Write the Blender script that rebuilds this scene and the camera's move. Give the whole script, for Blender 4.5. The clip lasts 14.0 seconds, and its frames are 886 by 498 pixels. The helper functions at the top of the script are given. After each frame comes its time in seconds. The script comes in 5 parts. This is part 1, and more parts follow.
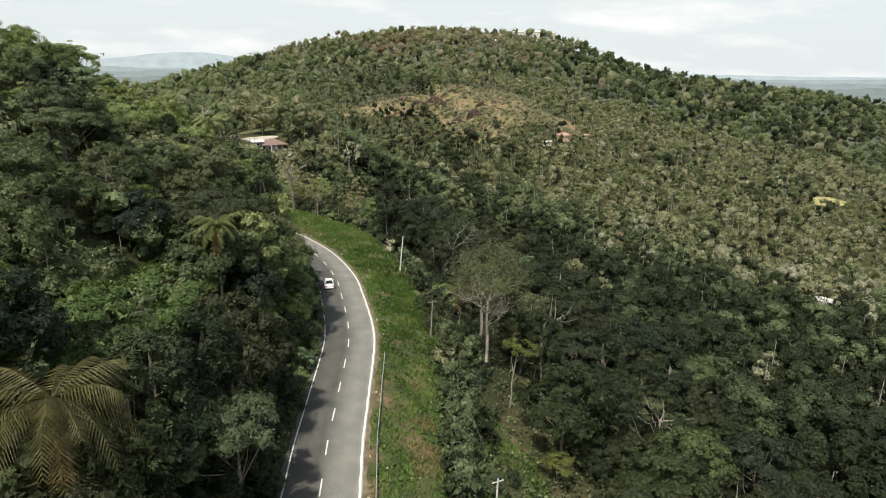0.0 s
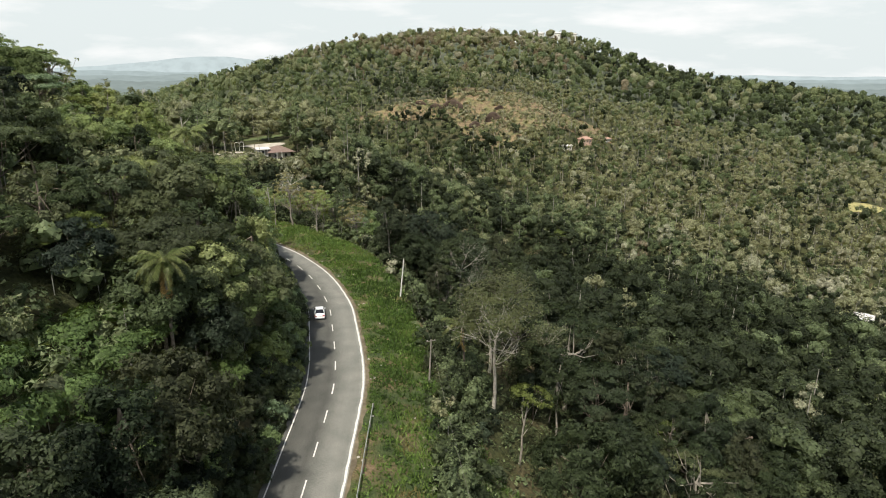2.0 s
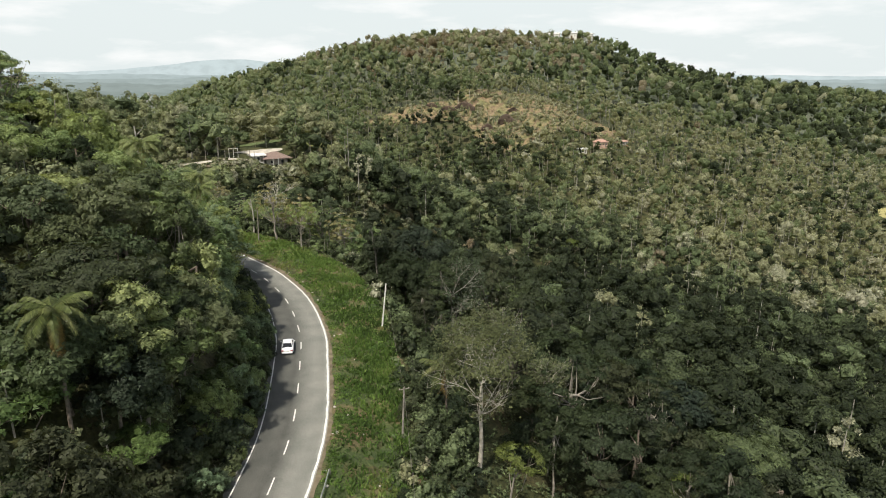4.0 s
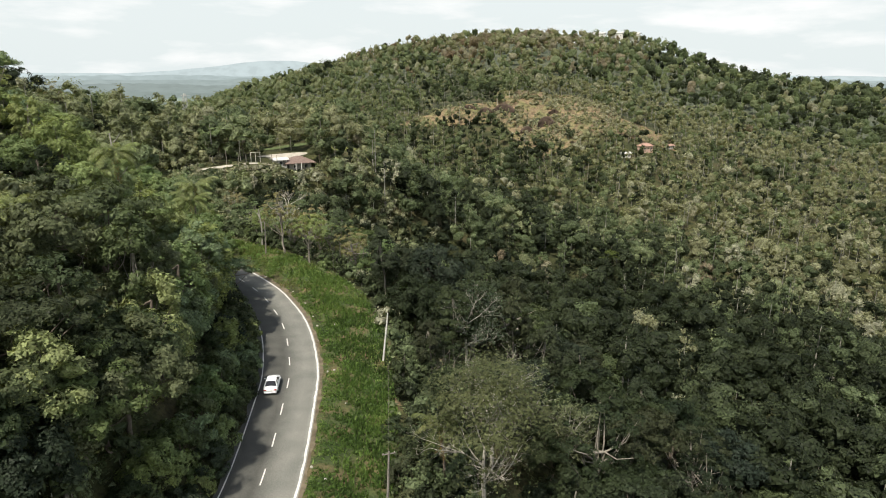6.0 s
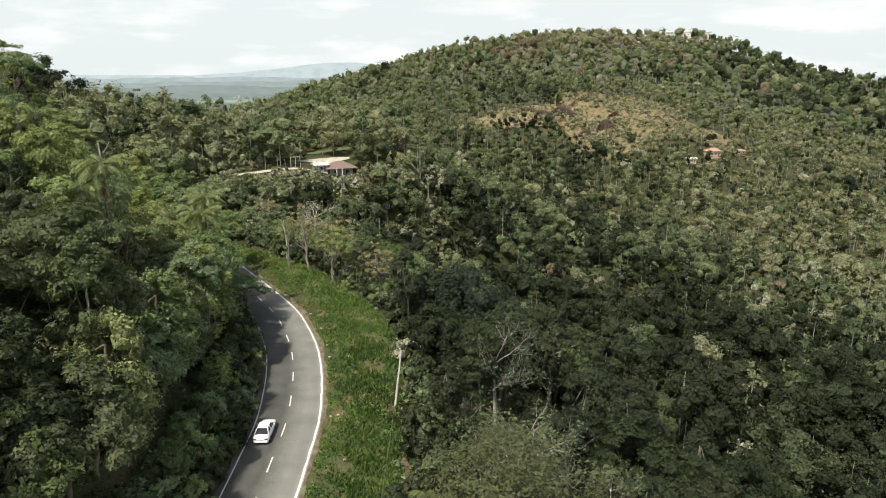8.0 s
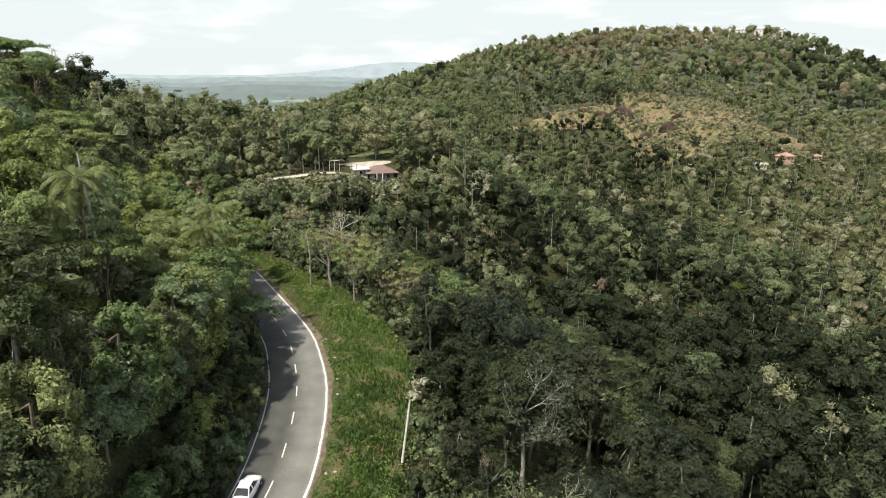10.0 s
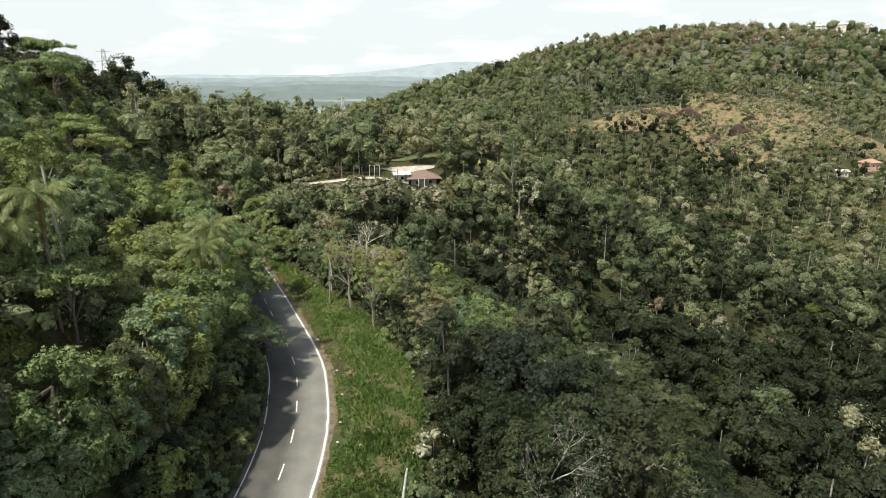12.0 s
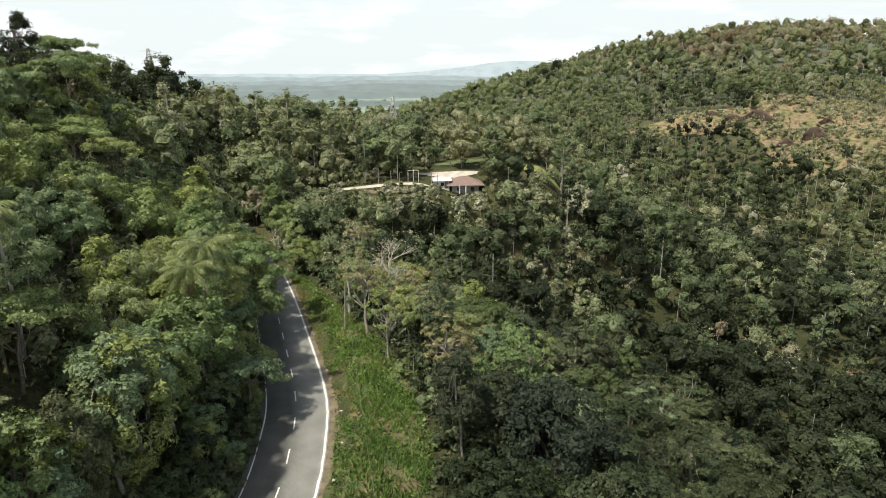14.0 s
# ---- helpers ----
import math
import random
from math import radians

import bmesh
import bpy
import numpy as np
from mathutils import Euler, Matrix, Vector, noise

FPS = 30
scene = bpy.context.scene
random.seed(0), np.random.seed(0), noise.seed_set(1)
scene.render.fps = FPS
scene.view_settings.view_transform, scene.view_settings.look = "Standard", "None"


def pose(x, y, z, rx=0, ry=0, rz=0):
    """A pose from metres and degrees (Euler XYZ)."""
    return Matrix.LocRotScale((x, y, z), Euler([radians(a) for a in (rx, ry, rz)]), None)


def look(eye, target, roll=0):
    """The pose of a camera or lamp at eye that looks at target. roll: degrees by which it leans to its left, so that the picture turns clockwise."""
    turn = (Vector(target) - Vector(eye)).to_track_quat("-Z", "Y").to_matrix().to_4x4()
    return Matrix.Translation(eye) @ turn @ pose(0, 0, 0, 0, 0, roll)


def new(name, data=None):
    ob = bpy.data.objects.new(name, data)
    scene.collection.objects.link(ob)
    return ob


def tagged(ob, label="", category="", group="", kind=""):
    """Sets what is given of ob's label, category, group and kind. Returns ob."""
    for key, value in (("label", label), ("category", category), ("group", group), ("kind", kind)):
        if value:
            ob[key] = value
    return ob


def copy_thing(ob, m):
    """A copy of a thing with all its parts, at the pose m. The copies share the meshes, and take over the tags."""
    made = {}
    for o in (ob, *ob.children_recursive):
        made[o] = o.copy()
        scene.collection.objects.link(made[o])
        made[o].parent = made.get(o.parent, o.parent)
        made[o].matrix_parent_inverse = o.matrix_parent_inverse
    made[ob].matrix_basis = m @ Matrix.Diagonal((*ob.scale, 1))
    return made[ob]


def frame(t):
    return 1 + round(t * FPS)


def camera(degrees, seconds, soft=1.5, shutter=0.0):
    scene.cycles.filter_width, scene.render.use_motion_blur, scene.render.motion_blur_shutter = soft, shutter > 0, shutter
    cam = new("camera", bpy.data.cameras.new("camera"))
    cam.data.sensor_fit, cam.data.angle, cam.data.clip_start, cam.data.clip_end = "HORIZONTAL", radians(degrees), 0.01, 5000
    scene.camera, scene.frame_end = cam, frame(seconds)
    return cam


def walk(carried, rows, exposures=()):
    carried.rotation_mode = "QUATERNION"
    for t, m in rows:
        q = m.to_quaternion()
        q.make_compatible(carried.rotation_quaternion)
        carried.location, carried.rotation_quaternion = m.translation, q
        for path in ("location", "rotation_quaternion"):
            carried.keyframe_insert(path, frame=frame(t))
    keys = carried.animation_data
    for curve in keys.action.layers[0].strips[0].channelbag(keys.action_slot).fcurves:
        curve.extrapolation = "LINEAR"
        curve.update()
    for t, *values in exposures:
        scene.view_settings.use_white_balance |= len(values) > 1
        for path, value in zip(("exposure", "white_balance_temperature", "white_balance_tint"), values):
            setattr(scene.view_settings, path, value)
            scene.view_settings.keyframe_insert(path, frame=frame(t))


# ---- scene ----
cam = camera(69.7, 14.0, soft=1.0)
PATH = [
    (0, (-22.067, 5.61, 39.023), (-21.232, 7.342, 38.472), 1.0),
    (0.5, (-20.248, 8.249, 39.048), (-19.445, 9.997, 38.499), 0.9),
    (1, (-18.266, 11.111, 39.087), (-17.478, 12.866, 38.54), 0.8),
    (1.5, (-16.264, 13.741, 39.139), (-15.482, 15.499, 38.593), 0.7),
    (2, (-13.976, 16.381, 39.222), (-13.199, 18.141, 38.677), 0.6),
    (2.5, (-11.682, 18.805, 39.243), (-10.911, 20.568, 38.699), 0.5),
    (3, (-9.182, 21.315, 39.288), (-8.424, 23.084, 38.744), 0.4),
    (5.5, (2.202, 34.12, 39.145), (2.85, 35.934, 38.607), 0.2),
    (6, (4.373, 36.783, 39.208), (4.979, 38.611, 38.669), 0.2),
    (6.5, (6.311, 39.306, 39.238), (6.877, 41.147, 38.701), 0.2),
    (7, (8.317, 42.048, 39.313), (8.837, 43.903, 38.776), 0.1),
    (7.5, (10.271, 44.535, 39.323), (10.748, 46.402, 38.787), 0.0),
    (8, (12.153, 47.493, 39.31), (12.585, 49.37, 38.774), -0.0),
    (10.5, (20.047, 61.437, 39.513), (20.262, 63.351, 38.975), -0.1),
    (11, (21.617, 64.285, 39.592), (21.785, 66.204, 39.053), -0.1),
    (11.5, (22.938, 67.087, 39.569), (23.063, 69.009, 39.031), -0.1),
    (12, (24.221, 70.067, 39.54), (24.301, 71.991, 39.002), -0.2),
    (12.5, (25.388, 72.941, 39.58), (25.426, 74.867, 39.042), -0.2),
    (13, (26.561, 75.998, 39.622), (26.555, 77.924, 39.083), -0.2),
    (13.5, (27.611, 78.973, 39.643), (27.563, 80.899, 39.103), -0.2),
    (14, (28.621, 81.999, 39.661), (28.528, 83.923, 39.121), -0.2),
]
walk(cam, [(t, look(e, g, r)) for t, e, g, r in PATH], [(0, 0.09), (7, 0.14), (14.0, 0.26)])

# ---- world, sun, exposure ----
SUN_EL, SUN_AZ = radians(58), radians(226)      # azimuth clockwise from +y


def build_world():
    w = bpy.data.worlds.new("sky")
    scene.world = w
    w.use_nodes = True
    nt = w.node_tree
    nt.nodes.clear()
    N, L = nt.nodes.new, nt.links.new
    out, bg = N("ShaderNodeOutputWorld"), N("ShaderNodeBackground")
    sky = N("ShaderNodeTexSky")
    sky.sky_type, sky.sun_disc = "NISHITA", False
    sky.sun_elevation, sky.sun_rotation = SUN_EL, SUN_AZ
    sky.air_density, sky.dust_density, sky.ozone_density = 1.0, 3.0, 1.0
    dim = N("ShaderNodeVectorMath")
    dim.operation = "SCALE"
    dim.inputs["Scale"].default_value = 0.105
    L(sky.outputs[0], dim.inputs[0])
    co = N("ShaderNodeTexCoord")
    sep = N("ShaderNodeSeparateXYZ")
    L(co.outputs["Generated"], sep.inputs[0])
    # soft flattened puffs of cloud
    flat = N("ShaderNodeMapping")
    flat.inputs["Scale"].default_value = (1.0, 1.0, 4.2)
    L(co.outputs["Generated"], flat.inputs["Vector"])
    noi = N("ShaderNodeTexNoise")
    noi.inputs["Scale"].default_value = 5.2
    noi.inputs["Detail"].default_value = 8
    noi.inputs["Roughness"].default_value = 0.55
    L(flat.outputs[0], noi.inputs["Vector"])
    ramp = N("ShaderNodeValToRGB")
    ramp.color_ramp.elements[0].position, ramp.color_ramp.elements[1].position = 0.48, 0.66
    L(noi.outputs["Fac"], ramp.inputs[0])
    # white haze near the horizon thins out to blue overhead, and the clouds with it
    haze = N("ShaderNodeMapRange")
    haze.interpolation_type = "SMOOTHSTEP"
    haze.inputs["From Min"].default_value, haze.inputs["From Max"].default_value = 0.10, 0.60
    haze.inputs["To Min"].default_value, haze.inputs["To Max"].default_value = 0.94, 0.15
    L(sep.outputs["Z"], haze.inputs["Value"])
    m1 = N("ShaderNodeMix")
    m1.data_type = "RGBA"
    m1.inputs["B"].default_value = (0.80, 0.865, 0.865, 1)
    L(haze.outputs[0], m1.inputs["Factor"])
    L(dim.outputs[0], m1.inputs["A"])
    puff = N("ShaderNodeMath")
    puff.operation = "MULTIPLY"
    L(ramp.outputs[0], puff.inputs[0])
    L(haze.outputs[0], puff.inputs[1])
    m2 = N("ShaderNodeMix")
    m2.data_type = "RGBA"
    m2.inputs["B"].default_value = (0.97, 0.975, 0.965, 1)
    L(puff.outputs[0], m2.inputs["Factor"])
    L(m1.outputs["Result"], m2.inputs["A"])
    L(m2.outputs["Result"], bg.inputs[0])
    bg.inputs[1].default_value = 0.98
    L(bg.outputs[0], out.inputs[0])


build_world()
sun = new("sun", bpy.data.lights.new("sun", "SUN"))
sun.data.energy, sun.data.angle, sun.data.color = 5.0, radians(1.2), (1.0, 0.94, 0.84)
sun.matrix_world = look((math.sin(SUN_AZ) * math.cos(SUN_EL), math.cos(SUN_AZ) * math.cos(SUN_EL), math.sin(SUN_EL)), (0, 0, 0))
scene.view_settings.exposure = 0.0

# ---- the lie of the land ----
# the road's centre line: y and x
ROAD_Y = np.array([-420, -60, 20, 45, 58, 64.7, 71.2, 77, 82.5, 89.5, 95, 101.5, 108.7, 116, 123, 130, 136.5, 143.5, 150.5, 157, 163.6, 169.7, 181.5, 191.8, 210, 232])
ROAD_X = np.array([-180, -54, -23.8, -14.4, -9.4, -6.9, -4.2, -1.8, 0.5, 3.2, 4.8, 6.3, 7.8, 9.2, 9.8, 10, 9.7, 8.7, 7.3, 5.2, 2.7, 0.3, -4.4, -8.7, -17, -29])
LAND_Y = np.append(ROAD_Y, [262, 300, 340, 500, 900])
LAND_X = np.append(ROAD_X, [-16, 4, 20, 60, 90])


def smooth(a, b, v):
    k = np.clip((v - a) / (b - a), 0, 1)
    return k * k * (3 - 2 * k)


def hermite(y, ky, kx):
    """A smooth curve through the knots."""
    y = np.asarray(y, float)
    m = np.gradient(kx, ky)
    i = np.clip(np.searchsorted(ky, y) - 1, 0, len(ky) - 2)
    h = ky[i + 1] - ky[i]
    u = np.clip((y - ky[i]) / h, 0, 1)
    return ((1 + 2 * u) * (1 - u) ** 2 * kx[i] + u * (1 - u) ** 2 * h * m[i]
            + u * u * (3 - 2 * u) * kx[i + 1] + u * u * (u - 1) * h * m[i + 1])


def side(x, y):
    """Distance to the right of the road's centre line."""
    c = hermite(y, LAND_Y, LAND_X)
    g = (hermite(y + 1, LAND_Y, LAND_X) - hermite(y - 1, LAND_Y, LAND_X)) / 2
    return (x - c) / np.sqrt(1 + np.minimum(g * g, 0.6))


def wav(x, y, scale, seed=0.0):
    """Cheap rolling unevenness, -1 to 1."""
    a, b = x / scale + seed, y / scale - seed * 1.7
    return (np.sin(a * 1.0 + 1.3 * np.sin(b * 0.7)) + np.sin(b * 1.1 + 1.7 * np.sin(a * 0.6 + 2.0)) + np.sin((a + b) * 1.9 + seed)) / 3


def ground(x, y):
    x, y = np.asarray(x, float), np.asarray(y, float)
    s = side(x, y)
    base = 8 * smooth(195, 268, y) + 2 * smooth(270, 320, y) - 82 * smooth(335, 640, y)
    flat_r = np.interp(y, [60, 100, 118, 140, 165, 185, 205, 225, 245, 262, 285, 330, 420], [8.5, 11, 11.4, 12.4, 11.4, 10, 10, 17, 36, 52, 44, 34, 30])
    left = np.interp(y, [-100, 60, 190, 240, 300, 350, 460, 640], [40, 42, 44, 33, 14, 5, 3, 0])
    u = np.maximum(-s - 5.4, 0)
    z = base + left * (1 - np.exp(-u / 38)) * (1 - 0.25 * smooth(90, 320, u))
    v = np.maximum(s - flat_r, 0)
    z = z - (base + 74) * (1 - np.exp(-v / 105)) * smooth(0, 12, v)
    verge = np.interp(y, [60, 85, 116, 140, 152, 172, 200], [-1.9, -1.7, 0, 0.9, 1.6, 2.3, 1.5])
    z = z + verge * smooth(5.2, 10, s) * (1 - smooth(20, 60, s))
    hill = np.maximum(smooth(20, 200, v), smooth(380, 560, y))
    c, q = math.cos(0.08), math.sin(0.08)
    u, w = (x - 338) * c - (y - 820) * q, (x - 338) * q + (y - 820) * c
    z = z + hill * 147 * np.exp(-(u / 287) ** 2 / 2 - (w / 253) ** 2 / 2)
    z = z + hill * 53 * np.exp(-((x - 881) ** 2 + (y - 607) ** 2) / (2 * 215.0 ** 2))
    z = z + hill * 14 * np.exp(-((x - 511) ** 2 + (y - 758) ** 2) / (2 * 45.0 ** 2))
    z = z + 11 * smooth(4, 26, -s) * np.exp(-((x + 54) / 20) ** 2 / 2 - ((y - 207) / 40) ** 2 / 2)
    z = z + 14 * np.exp(-((x - 238) ** 2 + (y - 495) ** 2) / (2 * 62.0 ** 2))
    z = z - 3.4 * np.exp(-((x - 26.5) / 9) ** 2) * (1 - smooth(263, 268, y)) * smooth(225, 255, y)
    far = smooth(900, 4300, np.hypot(x, y - 60))
    z = z + far * (34 + 8 * wav(x, y, 310, 1.0))
    rough = smooth(6, 40, np.abs(s - 3)) * (1 - smooth(1500, 2500, np.hypot(x, y)))
    return z + rough * (2.2 * wav(x, y, 23) + 3.5 * wav(x, y, 71, 3.0)) - 0.03


# ---- materials ----
def material(name, rough=0.9):
    m = bpy.data.materials.new(name)
    m.use_nodes = True
    nt = m.node_tree
    b = nt.nodes["Principled BSDF"]
    b.inputs["Roughness"].default_value = rough
    b.inputs["Specular IOR Level"].default_value = 0.25
    return m, nt, b


def mix_noise(nt, b, cols, scale, pos=(0.35, 0.65), detail=6, coord="Object", socket="Base Color", vec=None):
    """Noise through a colour ramp; returns the ramp's colour output."""
    N, L = nt.nodes.new, nt.links.new
    if vec is None:
        vec = N("ShaderNodeTexCoord").outputs[coord]
    n = N("ShaderNodeTexNoise")
    n.inputs["Scale"].default_value, n.inputs["Detail"].default_value = scale, detail
    L(vec, n.inputs["Vector"])
    r = N("ShaderNodeValToRGB")
    e = r.color_ramp.elements
    e[0].position, e[1].position = pos
    while len(e) < len(cols):
        e.new(0.5)
    for i, c in enumerate(cols):
        e[i].position = pos[0] + (pos[1] - pos[0]) * i / (len(cols) - 1)
        e[i].color = (*c, 1)
    L(n.outputs["Fac"], r.inputs[0])
    if socket:
        L(r.outputs[0], b.inputs[socket])
    return r.outputs[0], n.outputs["Fac"]


def bump(nt, b, height, strength=0.4, distance=0.05):
    k = nt.nodes.new("ShaderNodeBump")
    k.inputs["Strength"].default_value, k.inputs["Distance"].default_value = strength, distance
    nt.links.new(height, k.inputs["Height"])
    nt.links.new(k.outputs[0], b.inputs["Normal"])


def blend(nt, a, c, fac, kind="MIX"):
    m = nt.nodes.new("ShaderNodeMix")
    m.data_type, m.blend_type = "RGBA", kind
    for key, v in (("A", a), ("B", c), ("Factor", fac)):
        if isinstance(v, (int, float)):
            m.inputs[key].default_value = v
        elif isinstance(v, tuple):
            m.inputs[key].default_value = (*v, 1)
        else:
            nt.links.new(v, m.inputs[key])
    return m.outputs["Result"]


def plain(name, col, rough=0.8, metal=0.0, var=0.25, scale=3.0, spec=0.25):
    m, nt, b = material(name, rough)
    b.inputs["Metallic"].default_value = metal
    b.inputs["Specular IOR Level"].default_value = spec
    lo, hi = tuple(c * (1 - var) for c in col), tuple(min(1, c * (1 + var)) for c in col)
    _, f = mix_noise(nt, b, [lo, col, hi], scale, (0.3, 0.7), 8)
    bump(nt, b, f, 0.15, 0.02)
    return m


def leaf_material(name, cols, attribute=False, gloss=0.5, spread=0.34, grain=6.4, gaps=0.60, uneven=0.24, through_leaf=0.28):
    """Leaves: colour differs from tree to tree and from leaf to leaf; some light passes through."""
    m, nt, b = material(name, gloss)
    b.inputs["Specular IOR Level"].default_value = 0.12
    N, L = nt.nodes.new, nt.links.new
    if attribute:
        src = N("ShaderNodeAttribute")
        src.attribute_name = "tint"
        rnd = src.outputs["Fac"]
    else:
        rnd = N("ShaderNodeObjectInfo").outputs["Random"]
    r = N("ShaderNodeValToRGB")
    e = r.color_ramp.elements
    while len(e) < len(cols):
        e.new(0.5)
    for i, c in enumerate(cols):
        e[i].position = i / (len(cols) - 1)
        e[i].color = (*c, 1)
    L(rnd, r.inputs[0])
    isl = N("ShaderNodeNewGeometry").outputs["Random Per Island"]
    mp = N("ShaderNodeMapRange")
    mp.inputs["To Min"].default_value, mp.inputs["To Max"].default_value = 1 - spread, 1 + spread
    L(isl, mp.inputs["Value"])
    sc = N("ShaderNodeVectorMath")
    sc.operation = "SCALE"
    L(r.outputs[0], sc.inputs[0])
    L(mp.outputs[0], sc.inputs["Scale"])
    # the single leaves of a spray: each its own shade and tilt, gaps between them
    co = N("ShaderNodeTexCoord").outputs["Object"]
    n = N("ShaderNodeTexVoronoi")
    n.inputs["Scale"].default_value = grain
    L(co, n.inputs["Vector"])
    one = N("ShaderNodeSeparateColor")
    L(n.outputs["Color"], one.inputs[0])
    fine = N("ShaderNodeMapRange")
    fine.inputs["To Min"].default_value, fine.inputs["To Max"].default_value = 1 - uneven, 1 + uneven
    L(one.outputs[0], fine.inputs["Value"])
    sc2 = N("ShaderNodeVectorMath")
    sc2.operation = "SCALE"
    L(sc.outputs[0], sc2.inputs[0])
    L(fine.outputs[0], sc2.inputs["Scale"])
    sc = sc2
    L(sc.outputs[0], b.inputs["Base Color"])
    if gaps:
        hole = N("ShaderNodeMath")
        hole.operation = "LESS_THAN"
        hole.inputs[1].default_value = gaps
        L(n.outputs["Distance"], hole.inputs[0])
    tilt = N("ShaderNodeVectorMath")
    tilt.operation = "MULTIPLY_ADD"
    tilt.inputs[1].default_value = (2 * uneven,) * 3
    tilt.inputs[2].default_value = (-uneven,) * 3
    L(n.outputs["Color"], tilt.inputs[0])
    add = N("ShaderNodeVectorMath")
    L(tilt.outputs[0], add.inputs[0])
    L(N("ShaderNodeNewGeometry").outputs["Normal"], add.inputs[1])
    unit = N("ShaderNodeVectorMath")
    unit.operation = "NORMALIZE"
    L(add.outputs[0], unit.inputs[0])
    L(unit.outputs[0], b.inputs["Normal"])
    tr = N("ShaderNodeBsdfTranslucent")
    warm = blend(nt, sc.outputs[0], (1.25, 1.2, 0.5), 1.0, "MULTIPLY")
    L(warm, tr.inputs[0])
    mx = N("ShaderNodeMixShader")
    mx.inputs[0].default_value = through_leaf
    L(b.outputs[0], mx.inputs[1])
    L(tr.outputs[0], mx.inputs[2])
    if gaps:
        clear, cut = N("ShaderNodeBsdfTransparent"), N("ShaderNodeMixShader")
        L(hole.outputs[0], cut.inputs[0])
        L(clear.outputs[0], cut.inputs[1])
        L(mx.outputs[0], cut.inputs[2])
        mx = cut
    L(mx.outputs[0], nt.nodes["Material Output"].inputs["Surface"])
    return m


# one foliage in sunlit, mid and shaded copies; the cloud shade is painted in
GREENS = [(0.128, 0.186, 0.076), (0.186, 0.241, 0.100), (0.215, 0.268, 0.106), (0.157, 0.215, 0.123), (0.235, 0.268, 0.117), (0.226, 0.261, 0.087), (0.139, 0.191, 0.078)]
M_LEAF = leaf_material("canopy_leaves", GREENS)
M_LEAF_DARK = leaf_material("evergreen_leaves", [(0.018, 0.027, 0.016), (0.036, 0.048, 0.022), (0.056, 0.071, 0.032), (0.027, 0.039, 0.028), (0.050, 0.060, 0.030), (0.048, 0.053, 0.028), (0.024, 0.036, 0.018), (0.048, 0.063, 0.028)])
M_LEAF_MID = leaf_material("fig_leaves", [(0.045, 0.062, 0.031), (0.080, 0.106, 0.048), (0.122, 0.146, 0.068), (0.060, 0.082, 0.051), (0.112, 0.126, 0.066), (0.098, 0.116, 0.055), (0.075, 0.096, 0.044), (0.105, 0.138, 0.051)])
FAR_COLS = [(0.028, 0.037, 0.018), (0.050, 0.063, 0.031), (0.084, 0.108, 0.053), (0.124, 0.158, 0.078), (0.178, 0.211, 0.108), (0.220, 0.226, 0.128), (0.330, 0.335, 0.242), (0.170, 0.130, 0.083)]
M_LEAF_FAR = leaf_material("leaves_far", FAR_COLS, True, spread=0.40, grain=2.6, gaps=0.63, uneven=0.38)
M_LEAF_DISTANT = leaf_material("leaves_distant", FAR_COLS, True, spread=0.40, grain=1.3, gaps=0.66, uneven=0.28, through_leaf=0.42)
M_CLUMP = leaf_material("leaf_clumps", FAR_COLS, True, spread=0.12, grain=2.2, gaps=0.70, uneven=0.42)
M_CLUMP_DISTANT = leaf_material("leaf_clumps_distant", FAR_COLS, True, spread=0.14, grain=1.7, gaps=0.70, uneven=0.34, through_leaf=0.42)
M_LEAF_YELLOW = leaf_material("leaves_yellow_green", [(0.105, 0.130, 0.034), (0.088, 0.120, 0.034), (0.125, 0.142, 0.040)])
M_LEAF_FRESH = leaf_material("fresh_green_leaves", [(0.080, 0.122, 0.042), (0.100, 0.148, 0.048), (0.090, 0.130, 0.040)])
M_LEAF_OLIVE = leaf_material("olive_leaves", [(0.088, 0.100, 0.044), (0.100, 0.108, 0.048), (0.080, 0.094, 0.042)])
M_LEAF_DRY = leaf_material("leaves_dry", [(0.27, 0.235, 0.13), (0.22, 0.21, 0.10), (0.33, 0.275, 0.165)])
M_PALM = leaf_material("palm_fronds", [(0.07, 0.09, 0.03), (0.11, 0.13, 0.045), (0.14, 0.15, 0.06)], gloss=0.35, gaps=0)
M_PALM_BRONZE = leaf_material("bronze_palm_fronds", [(0.075, 0.072, 0.027), (0.095, 0.085, 0.034), (0.065, 0.070, 0.027)], gloss=0.4, gaps=0)
M_PALM_PALE = leaf_material("pale_palm_fronds", [(0.13, 0.165, 0.060), (0.17, 0.20, 0.080), (0.20, 0.225, 0.10)], gloss=0.35, gaps=0)
M_PALM_DEAD = leaf_material("dead_fronds", [(0.34, 0.24, 0.09), (0.26, 0.18, 0.08)], gaps=0)
M_TRUNK = plain("pale_stems", (0.38, 0.355, 0.30), 0.85, 0, 0.35, 0.8)
M_BARK = plain("bark", (0.17, 0.14, 0.11), 0.9, 0, 0.45, 2.5)
M_BARK_GREY = plain("bleached_bark", (0.40, 0.37, 0.31), 0.85, 0, 0.3, 2.0)
M_BARK_PALE = plain("pale_bark", (0.25, 0.225, 0.185), 0.85, 0, 0.35, 2.0)


